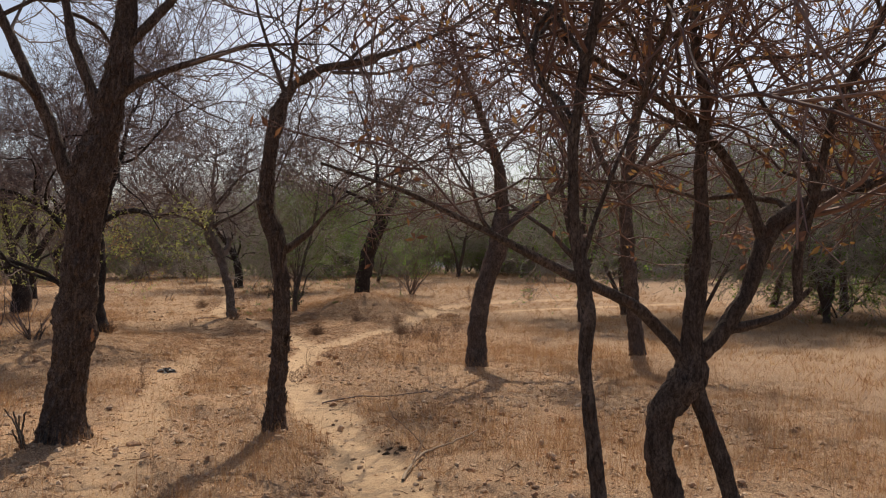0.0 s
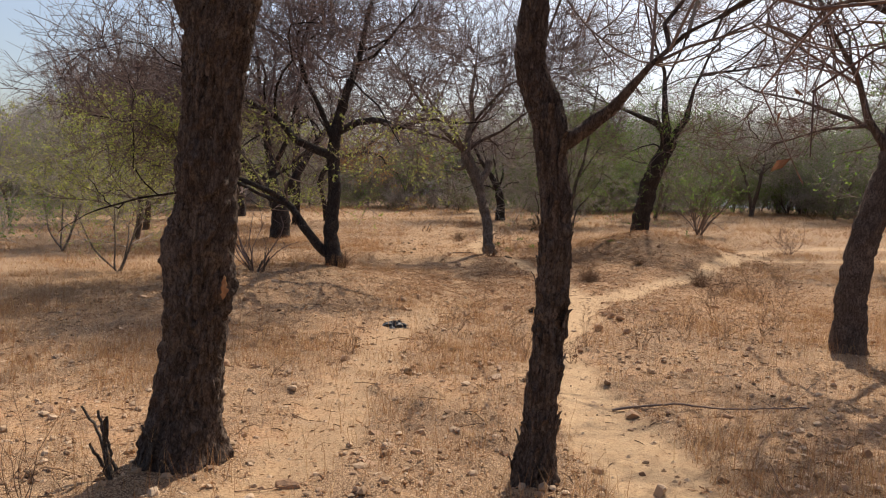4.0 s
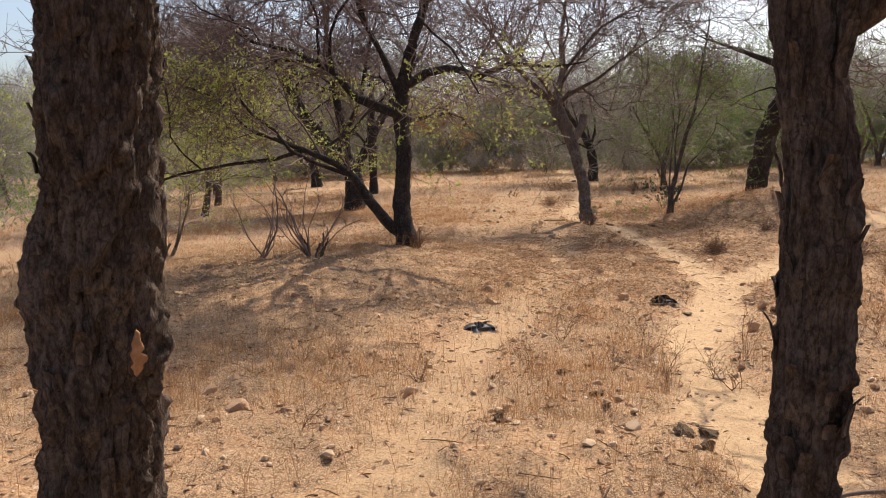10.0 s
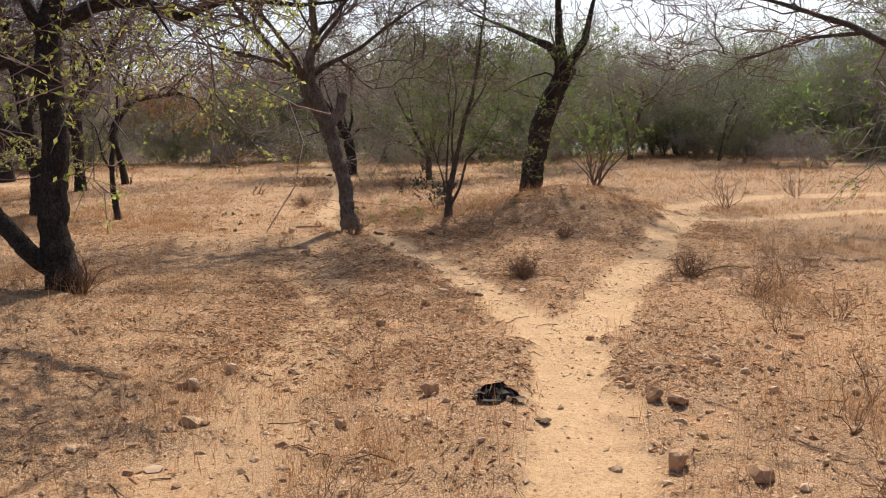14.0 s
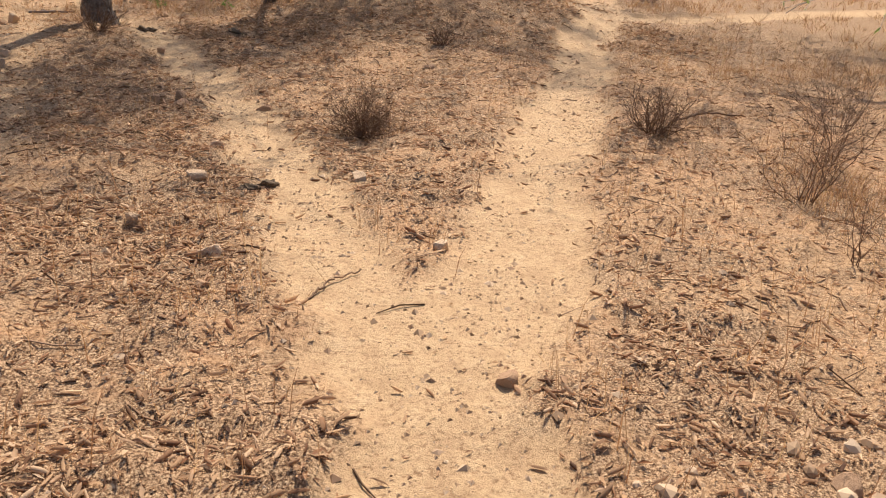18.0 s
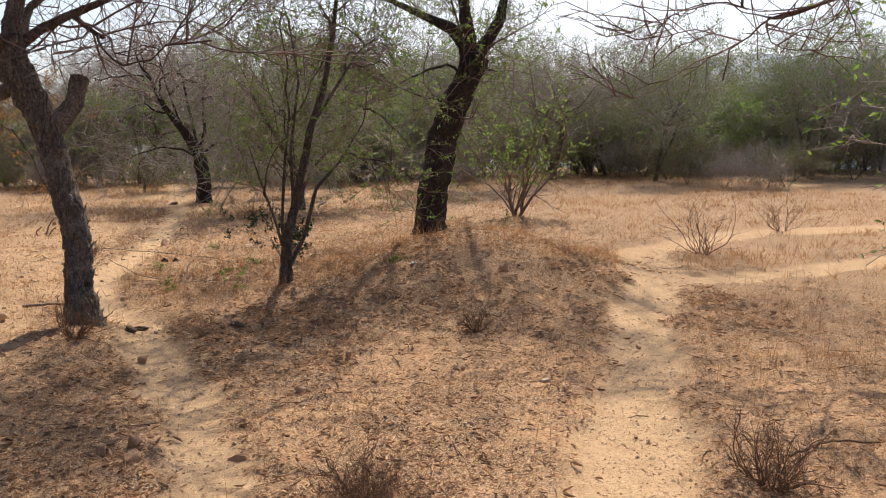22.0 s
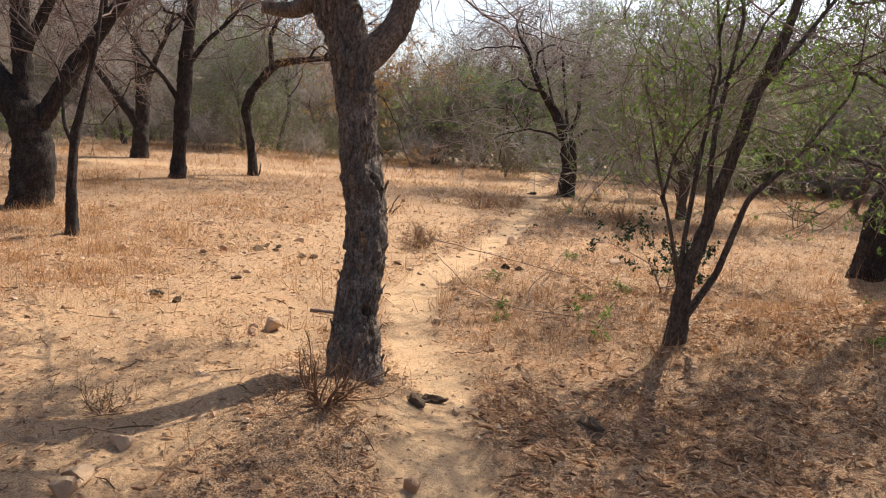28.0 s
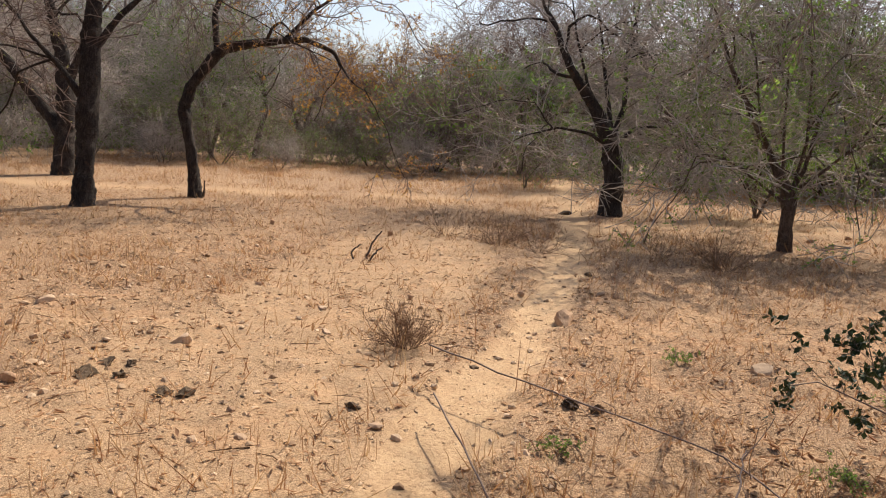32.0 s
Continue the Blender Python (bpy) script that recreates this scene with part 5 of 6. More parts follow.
thicket(["brush", "mixed"], 8, -20, 20, -24, -10, 0.9, 1.2)
for group_of in KINDS.values():
    for src in group_of:
        for o in [*src.children_recursive, src]:
            bpy.data.objects.remove(o)


# ---- undergrowth round the clearing ----
def places(count, x0, x1, y0, y1, keep):
    x, y = rng.uniform(x0, x1, count), rng.uniform(y0, y1, count)
    ok = rng.random(count) < keep(x, y)
    return x[ok], y[ok]


def wild_edge(x, y):
    """How far inside the thicket a place lies: 0 on the open ground."""
    right = np.where(y > 22, 13.5 + (y - 22) * 0.42, 13.5)
    inside = np.maximum.reduce([(y - 44.5) / 3, (x - right) / 3, (-15.5 - x) / 3])
    return np.clip(inside + (fbm(x * 0.35, y * 0.35, 81) - 0.5) * 2.0, 0, 1) * np.clip((fbm(x * 0.9, y * 0.9, 83) - 0.30) * 4, 0.1, 1)


def undergrowth(count):
    spots = [places(int(count * share), *box, wild_edge) for share, box in ((0.5, (-46, 46, 43, 51)), (0.25, (13, 27, 12, 44)), (0.25, (-27, -14, 12, 44)))]
    x, y = np.concatenate([q[0] for q in spots]), np.concatenate([q[1] for q in spots])
    n = len(x)
    tall = rng.uniform(0.3, 1.3, n)
    foot = np.stack([x, y, height(x, y) - 0.03], 1)
    d = unit(np.stack([rng.normal(0, 0.45, n), rng.normal(0, 0.45, n), np.ones(n)], 1))
    P = [foot]
    for _ in range(3):
        d = unit(d + rng.normal(0, 0.25, d.shape))
        P.append(P[-1] + d * tall[:, None] / 3)
    P = np.stack(P, 1)
    R = np.array([0.009, 0.007, 0.005, 0.003])[None] * rng.uniform(0.7, 1.3, n)[:, None]
    P2, R2 = sprout(P, R, 4, (0.25, 0.7), 0.9, 0.12, 2, 0.75, 0.1, 0.25, 0.006)
    return P, R, P2, R2


P, R, P2, R2 = undergrowth(8500)
tagged(part_of("undergrowth", mesh_of("undergrowth", *join([tubes(P, R, 3), tubes(P2, R2, 3)])), TWIG_GREY), "tangled low grey undergrowth along the thicket edge", "undergrowth", kind="stuff")
pick = P2[rng.random(len(P2)) < 0.45]
tagged(part_of("undergrowth_foliage", mesh_of("undergrowth_foliage", *leaf_quads(pick, 5, (0.05, 0.14), 0.3), smooth=False), LEAF_GREEN), "small dusty green leaves of the undergrowth", "foliage", kind="stuff")


# ---- far hills ----
def hills():
    xs = np.linspace(-3400, 3600, 260)
    ridge = 60 + 70 * fbm(xs / 420 + 9, xs * 0, 5, 4) + 400 * np.exp(-(np.abs(xs - 1900) / 620) ** 3)
    rows = [np.stack([xs, np.full_like(xs, 2300 + 900 * k), ridge * h - 6], 1) for k, h in ((0, 0.0), (0.4, 0.55), (1.0, 1.0), (1.6, 0.4))]
    V = np.concatenate(rows)
    i = (np.arange(3)[:, None] * 260 + np.arange(259)).ravel()
    m = material("haze_tinted_hill", 1.0)
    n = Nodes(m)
    # the blue-grey ramp puts distance haze into the hills' own colour
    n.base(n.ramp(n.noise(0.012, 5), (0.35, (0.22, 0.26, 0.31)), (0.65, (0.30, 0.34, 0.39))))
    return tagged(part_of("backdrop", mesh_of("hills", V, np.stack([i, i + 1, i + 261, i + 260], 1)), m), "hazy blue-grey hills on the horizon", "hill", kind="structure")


hills()


# ---- stones and dung ----
def lump(seed, flat=0.6, angular=0.35, sub=3, rough=(0.18, 0.12)):
    """A broken stone: a ball cut by a few planes and roughened."""
    bm = bmesh.new()
    bmesh.ops.create_icosphere(bm, subdivisions=sub, radius=1.0)
    r = np.random.default_rng(seed)
    cuts = [(unit(r.normal(size=3)), r.uniform(0.30, 0.62)) for _ in range(7)]
    for v in bm.verts:
        p = np.array(v.co)
        for nrm, d in cuts:
            over = p @ nrm - d
            if over > 0:
                p = p - nrm * over * (0.55 + angular)
        p = p * (1 + rough[0] * (vnoise(p[0] * 3 + seed, p[1] * 3, p[2] * 3, seed) - 0.5) + rough[1] * (vnoise(p[0] * 8 + seed, p[1] * 8, p[2] * 8, seed) - 0.5))
        v.co = Vector((p[0], p[1] * 0.8, p[2] * flat))
    me = bpy.data.meshes.new("stone")
    bm.to_mesh(me), bm.free()
    for p in me.polygons:
        p.use_smooth = False
    return me


STONES = [lump(s, f, 0.42, 3) for s, f in ((1, 0.75), (2, 0.9), (3, 1.0), (4, 0.7), (5, 0.85))]
LUMPS = {m.name: [me.copy() for me in STONES] for m in (STONE, STONE_PALE)}
LUMPS[DUNG.name] = [lump(s + 20, 0.8, 0.30, 3, (0.75, 0.60)) for s in range(5)]


def rock(x, y, size, mat=STONE, label="", turn=None, sink=0.41, group="stones on the ground"):
    k = int(rng.integers(5))
    what = "dung" if mat is DUNG else "rock"
    ob = part_of(what, LUMPS[mat.name][k], mat)
    s = size / 2
    ob.matrix_world = pose(x, y, float(height(x, y)) + s * (0.45 - sink), rng.uniform(-14, 14), rng.uniform(-14, 14), rng.uniform(0, 360) if turn is None else turn) @ Matrix.Diagonal((s, s, s * (0.7 if mat is DUNG else 1.0), 1))
    return tagged(ob, label or {"brown_stone": "brown broken stone lying on dry soil", "pale_stone": "pale weathered stone lying on dry soil", "dry_dung": "dark dry cattle dung on sandy soil"}[mat.name], what, group)


BROWN, PALE, DARK = STONE, STONE_PALE, DUNG
def lay(m, *spots):
    for x, y, s in spots:
        rock(x, y, s, m)


lay(BROWN, (-3.43, 8.97, 0.16), (-1.24, 6.44, 0.15), (-1.18, 7.33, 0.14), (-1.37, 7.91, 0.15), (0.56, 9.75, 0.18), (0.27, 7.06, 0.12), (-2.17, 6.5, 0.12), (1.70, 7.91, 0.13), (2.88, 8.11, 0.14), (1.45, 15.3, 0.12))
lay(BROWN, (-3.17, 11.07, 0.13), (-3.27, 10.86, 0.14), (-2.86, 10.42, 0.24), (-2.52, 10.46, 0.14), (-2.70, 12.0, 0.10), (-3.89, 13.68, 0.12), (-2.06, 14.6, 0.13), (-0.58, 14.52, 0.18), (0.54, 13.4, 0.20), (1.43, 15.11, 0.14))
lay(PALE, (-5.41, 13.95, 0.14), (-1.87, 10.98, 0.14), (-0.45, 10.54, 0.14), (-1.84, 14.87, 0.15), (-2.01, 14.59, 0.14), (-1.91, 14.03, 0.18), (0.56, 17.98, 0.15), (-0.27, 18.12, 0.17), (-0.16, 17.0, 0.12), (0.79, 17.02, 0.12), (-0.50, 17.4, 0.10))
lay(DARK, (-0.20, 10.50, 0.17), (-0.08, 10.36, 0.16), (-0.05, 10.62, 0.15), (-1.21, 10.51, 0.15), (-0.69, 11.19, 0.13), (-0.94, 11.53, 0.10), (-1.45, 15.0, 0.12), (-1.23, 15.47, 0.12), (0.03, 14.12, 0.12), (0.08, 18.02, 0.13), (0.0, 17.88, 0.11))
lay(BROWN, (0.84, 13.2, 0.17), (0.76, 14.4, 0.20), (0.90, 14.30, 0.18), (0.70, 14.78, 0.14), (1.39, 15.06, 0.14), (2.32, 15.7, 0.15), (2.11, 14.96, 0.12), (-0.18, 16.72, 0.10), (-0.19, 18.64, 0.15), (0.09, 19.7, 0.13), (-0.49, 19.94, 0.14))
lay(BROWN, (0.41, 20.88, 0.14), (1.60, 21.15, 0.14), (2.55, 23.6, 0.17), (-0.65, 19.88, 0.14), (-0.44, 19.74, 0.15), (-1.98, 21.05, 0.12), (-3.55, 20.44, 0.14), (-2.61, 23.76, 0.13), (-1.86, 29.5, 0.28), (-0.79, 21.79, 0.12), (-0.96, 24.07, 0.12))
lay(PALE, (-2.08, 21.36, 0.20), (-2.09, 21.66, 0.14), (-1.99, 21.2, 0.16), (-2.58, 23.94, 0.22), (-2.72, 23.97, 0.13), (-4.22, 27.73, 0.15), (-5.76, 28.2, 0.16), (-3.44, 28.35, 0.11), (-3.74, 28.94, 0.12), (-1.57, 24.85, 0.10), (-0.45, 28.7, 0.22))
lay(DARK, (-0.16, 22.85, 0.14), (0.16, 22.95, 0.13), (-1.06, 22.62, 0.18), (-1.0, 22.75, 0.14), (-3.84, 24.36, 0.15), (-3.60, 24.3, 0.15), (-3.72, 25.43, 0.12), (-4.34, 26.98, 0.16), (-4.15, 27.05, 0.14), (-1.25, 26.27, 0.12))
lay(DARK, (-4.33, 26.95, 0.16), (-4.37, 27.17, 0.16), (-4.20, 27.2, 0.13), (-3.75, 26.89, 0.15), (-3.63, 26.93, 0.14), (-1.56, 27.59, 0.15), (-1.42, 27.52, 0.13), (-1.92, 31.68, 0.13), (-2.28, 28.17, 0.08), (-2.70, 27.07, 0.11), (-2.87, 36.85, 0.25))
lay(BROWN, (-4.67, 33.04, 0.14), (-1.56, 35.17, 0.18), (-1.78, 34.83, 0.16), (0.84, 35.9, 0.18), (1.52, 36.66, 0.18), (-5.27, 31.4, 0.13), (-6.30, 32.84, 0.14), (-4.63, 29.53, 0.13), (-4.33, 31.47, 0.12), (-4.63, 26.69, 0.13), (-1.42, 36.9, 0.2))
for k in range(285):
    x, y = ((rng.uniform(-8, 6), rng.uniform(4.5, 33)), (rng.uniform(-6.5, 3.5), rng.uniform(5.0, 16.5)), (rng.uniform(-3.0, 4.5), rng.uniform(4.2, 9.0)))[k % 3]
    rock(x, y, (0.05 if k % 3 == 2 else 0.04) + 0.09 * rng.random() ** 1.6, (STONE, STONE, STONE_PALE, STONE)[int(rng.integers(4))])


# ---- cover of the ground ----
def grass_keep(x, y):
    return np.clip(0.10 + 0.75 * grassy(x, y), 0, 1) * (1 - np.clip(worn(x, y) * 1.4, 0, 1))


def dry_grass(count, x0, x1, y0, y1, tall, width, blades, lean_by, stalk):
    tx, ty = places(count, x0, x1, y0, y1, grass_keep)
    n = len(tx)
    m = n * blades
    bx, by = np.repeat(tx, blades) + rng.normal(0, 0.055, m), np.repeat(ty, blades) + rng.normal(0, 0.055, m)
    bz = height(bx, by)
    h = rng.uniform(*tall, m) * np.repeat(rng.uniform(0.5, 1.2, n), blades)
    lean = rng.normal(0, lean_by, (m, 2)) * h[:, None]
    a = rng.uniform(0, np.pi, m)
    side = np.stack([np.cos(a) * width, np.sin(a) * width, 0 * a], 1)
    foot = np.stack([bx, by, bz - 0.01], 1)
    mid = foot + np.stack([lean[:, 0] * 0.35, lean[:, 1] * 0.35, h * 0.6], 1)
    top = foot + np.stack([lean[:, 0], lean[:, 1], h], 1)
    if not stalk:
        V = np.stack([foot - side, foot + side, top], 1).reshape(-1, 3)
        return V, np.arange(m * 3).reshape(-1, 3)
    V = np.stack([foot - side, foot + side, mid + side * 0.7, mid - side * 0.7, top], 1).reshape(-1, 3)
    i = np.arange(m)[:, None] * 5
    return V, np.concatenate([np.concatenate([i, i + 1, i + 2], 1), np.concatenate([i, i + 2, i + 3], 1), np.concatenate([i + 3, i + 2, i + 4], 1)])


V, F = join([dry_grass(80000, -9, 7, 4, 27, (0.02, 0.10), 0.0024, 6, 1.1, False), dry_grass(26000, -9, 7, 4, 27, (0.10, 0.30), 0.0016, 3, 0.28, True), dry_grass(48000, -7, 6, 4.5, 17.5, (0.06, 0.26), 0.0013, 3, 0.35, True),
             dry_grass(60000, -18, 15, 24, 46, (0.04, 0.18), 0.0046, 6, 0.7, False), dry_grass(9000, -18, 15, 24, 46, (0.15, 0.40), 0.0024, 3, 0.25, True),
             dry_grass(22000, 7, 17, 3, 24, (0.04, 0.20), 0.0046, 6, 0.7, False), dry_grass(16000, -18, -9, 8, 24, (0.04, 0.20), 0.0046, 6, 0.7, False)])
tagged(part_of("dry_grass", mesh_of("dry_grass", V, F, False), GRASS), "sparse tufts of straw-coloured dry grass", "grass", kind="stuff")


def fallen_leaves(count, x0, x1, y0, y1, keep, size):
    x, y = places(count, x0, x1, y0, y1, keep)
    n = len(x)
    z = height(x, y) + 0.004
    a, s = rng.uniform(0, 2 * np.pi, n), rng.uniform(*size, n)
    tilt, w = np.abs(rng.normal(0, 0.45, n)), rng.uniform(0.18, 0.42, n)
    ux, uy, vx, vy = np.cos(a) * s, np.sin(a) * s, -np.sin(a) * s * w, np.cos(a) * s * w
    curl = s * rng.uniform(0.10, 0.45, n)
    c = np.stack([x, y, z], 1)
    e0, e1 = np.stack([-ux, -uy, 0 * x], 1), np.stack([ux, uy, tilt * s], 1)
    m1, m2 = np.stack([vx - ux * 0.2, vy - uy * 0.2, curl + tilt * s * 0.4], 1), np.stack([-vx + ux * 0.15, -vy + uy * 0.15, curl + tilt * s * 0.6], 1)
    V = np.stack([c + e0, c + m1, c + e1, c + m2], 1).reshape(-1, 3)
    i = np.arange(n)[:, None] * 4
    return V, np.concatenate([np.concatenate([i, i + 1, i + 2], 1), np.concatenate([i, i + 2, i + 3], 1)])


def leaf_keep(x, y):
    spill = (vnoise(x * 5, y * 5, 0, 73) - 0.5) * 0.9
    bare = np.clip(worn(x, y) * 1.1 + spill * (worn(x, y) < 0.97), 0, 1)
    return np.clip(0.19 + 0.81 * leafy(x, y), 0, 1) * (1 - 0.95 * bare)


def rolled_leaves(count, x0, x1, y0, y1, keep, size):
    """Larger dry leaves, each rolled lengthwise into a half-open tube with pinched ends."""
    x, y = places(count, x0, x1, y0, y1, keep)
    n = len(x)
    s, r = rng.uniform(*size, n)[:, None], rng.uniform(0.13, 0.27, n)[:, None]
    open_by, turn = rng.uniform(0.9, 2.4, n)[:, None], rng.normal(0, 0.9, n)[:, None]
    arc = np.array([-1.0, -0.35, 0.35, 1.0])
    bend = rng.uniform(-0.15, 0.35, n)[:, None]
    rows = []
    for u, wide in ((-0.5, 0.9), (0.45, 1.0)):
        th = open_by * arc[None] + turn
        rows.append(np.stack([s * u + 0 * th, s * r * wide * np.sin(th), s * r * wide * np.cos(th) + s * bend * u * u], -1))
    ends = [np.stack([s * u, s * r * rng.normal(0, 0.5, (n, 1)), s * bend * u * u + s * r * rng.uniform(-0.6, 0.6, (n, 1))], -1) for u in (-1.0, 1.0)]
    V = np.concatenate([ends[0], rows[0], rows[1], ends[1]], 1)
    V[..., 2] -= V[..., 2].min(1, keepdims=True)
    a, lean = rng.uniform(0, 2 * np.pi, n)[:, None], rng.normal(0, 0.18, n)[:, None]
    px, py, pz = V[..., 0], V[..., 1], V[..., 2]
    pz = pz + np.abs(lean) * s + lean * px
    V = np.stack([px * np.cos(a) - py * np.sin(a) + x[:, None], px * np.sin(a) + py * np.cos(a) + y[:, None], pz + height(x, y)[:, None] + 0.001], -1)
    tri = np.array([(0, 1, 2), (0, 2, 3), (0, 3, 4), (1, 5, 6), (1, 6, 2), (2, 6, 7), (2, 7, 3), (3, 7, 8), (3, 8, 4), (5, 9, 6), (6, 9, 7), (7, 9, 8)])
    return V.reshape(-1, 3), (tri[None] + np.arange(n)[:, None, None] * 10).reshape(-1, 3)


V, F = join([rolled_leaves(30000, -2.4, 4.0, 14.6, 21.6, leaf_keep, (0.012, 0.034)), rolled_leaves(26000, -5.5, 4.5, 7, 30, leaf_keep, (0.014, 0.034)), rolled_leaves(16000, -0.8, 5.0, 21.5, 27.5, leaf_keep, (0.018, 0.040)),
             fallen_leaves(110000, -3.2, 4.6, 14.5, 23.5, leaf_keep, (0.005, 0.020)), fallen_leaves(150000, -8, 6.5, 4.5, 32, leaf_keep, (0.008, 0.026)), fallen_leaves(70000, -12, 5, 22, 38, leaf_keep, (0.012, 0.034))])
tagged(part_of("leaf_litter", mesh_of("leaf_litter", V, F, True), FALLEN), "curled brown fallen leaves strewn over soil", "leaves", kind="stuff")


def pebbles(count):
    x, y = places(count, -9, 7, 4, 35, lambda a, b: np.full(a.shape, 1.0))
    n = len(x)
    base = np.array([(1, 0, 0), (0, 1, 0), (-1, 0, 0), (0, -1, 0), (0, 0, 0.6), (0, 0, -0.4)], float)
    tri = np.array([(0, 1, 4), (1, 2, 4), (2, 3, 4), (3, 0, 4), (1, 0, 5), (2, 1, 5), (3, 2, 5), (0, 3, 5)])
    s = 0.005 + 0.021 * rng.random(n) ** 2.5
    V = base[None] * s[:, None, None] * rng.uniform(0.45, 1.3, (n, 6, 3))
    a = rng.uniform(0, 2 * np.pi, n)[:, None]
    V = np.stack([V[..., 0] * np.cos(a) - V[..., 1] * np.sin(a), V[..., 0] * np.sin(a) + V[..., 1] * np.cos(a), V[..., 2]], -1)
    V += np.stack([x, y, height(x, y)], 1)[:, None, :]
    return V.reshape(-1, 3), (tri[None] + np.arange(n)[:, None, None] * 6).reshape(-1, 3)


def clods(count, x0, x1, y0, y1):
    """Broken bits of stone and hard soil, half sunk in the ground."""
    x, y = places(count, x0, x1, y0, y1, lambda a, b: np.clip((fbm(a * 0.9, b * 0.9, 95) - 0.36) * 5, 0.15, 1) * (1 - 0.8 * worn(a, b)))
    n, g = len(x), (1 + 5 ** 0.5) / 2
    base = np.array([(-1, g, 0), (1, g, 0), (-1, -g, 0), (1, -g, 0), (0, -1, g), (0, 1, g), (0, -1, -g), (0, 1, -g), (g, 0, -1), (g, 0, 1), (-g, 0, -1), (-g, 0, 1)], float) / 1.9
    tri = np.array([(0, 11, 5), (0, 5, 1), (0, 1, 7), (0, 7, 10), (0, 10, 11), (1, 5, 9), (5, 11, 4), (11, 10, 2), (10, 7, 6), (7, 1, 8), (3, 9, 4), (3, 4, 2), (3, 2, 6), (3, 6, 8), (3, 8, 9), (4, 9, 5), (2, 4, 11), (6, 2, 10), (8, 6, 7), (9, 8, 1)])
    s = 0.009 + 0.026 * rng.random(n) ** 2.4
    a = rng.uniform(0, 2 * np.pi, n)[:, None]
    V = base[None] * rng.uniform(0.65, 1.25, (n, 12, 1)) * s[:, None, None] * np.stack([rng.uniform(0.8, 1.5, n), np.ones(n), rng.uniform(0.5, 0.95, n)], 1)[:, None, :]
    V = np.stack([V[..., 0] * np.cos(a) - V[..., 1] * np.sin(a), V[..., 0] * np.sin(a) + V[..., 1] * np.cos(a), V[..., 2]], -1)
    V += np.stack([x, y, height(x, y) + s * 0.15], 1)[:, None, :]
    return V.reshape(-1, 3), (tri[None] + np.arange(n)[:, None, None] * 12).reshape(-1, 3)


def crumbs(count, x0, x1, y0, y1):
    """Fine clods and grit on the trodden soil."""
    x, y = places(count, x0, x1, y0, y1, lambda a, b: np.clip((fbm(a * 2.2, b * 2.2, 87) - 0.32) * 3.5, 0.12, 1))
    n = len(x)
    base = np.array([(1, 0, -0.1), (-0.4, 0.9, -0.1), (-0.6, -0.8, -0.1), (0, 0, 0.55)], float)
    s = 0.003 + 0.011 * rng.random(n) ** 2.2
    V = base[None] * s[:, None, None] * rng.uniform(0.6, 1.3, (n, 4, 3))
    V += np.stack([x, y, height(x, y)], 1)[:, None, :]
    return V.reshape(-1, 3), (np.array([(0, 1, 3), (1, 2, 3), (2, 0, 3)])[None] + np.arange(n)[:, None, None] * 4).reshape(-1, 3)


tagged(part_of("pebbles", mesh_of("pebbles", *join([clods(3600, -4.5, 5.0, 3.8, 9.8), clods(2600, -6, 4, 9.8, 15.5), clods(1800, -7, -1.6, 22.5, 32), pebbles(36000), crumbs(42000, -1.6, 3.2, 14.6, 21.5), crumbs(26000, -4.5, 2.5, 20, 30)]), False), PEBBLE), "small brown pebbles and clods on soil", "pebbles", kind="stuff")


def twig_litter(count):
    """Short broken twigs lying about on the soil."""
    x, y = places(count, -7, 5.5, 4.5, 31, lambda a, b: 1 - 0.85 * worn(a, b))
    n = len(x)
    a, half = rng.uniform(0, 2 * np.pi, n), 0.02 + 0.11 * rng.random(n) ** 2
    P = []
    for s in (-1, 0, 1):
        px, py = x + np.cos(a + s * 0.12) * half * s, y + np.sin(a + s * 0.12) * half * s
        P.append(np.stack([px, py, height(px, py) + 0.004 + (s == 0) * half * 0.06], 1))
    return tubes(np.stack(P, 1), np.array([0.0032, 0.0028, 0.0016])[None] * rng.uniform(0.6, 1.5, n)[:, None], 3)


tagged(part_of("twig_litter", mesh_of("twig_litter", *twig_litter(4500)), DRY_STEM), "short broken brown twigs strewn over soil", "twigs", kind="stuff")


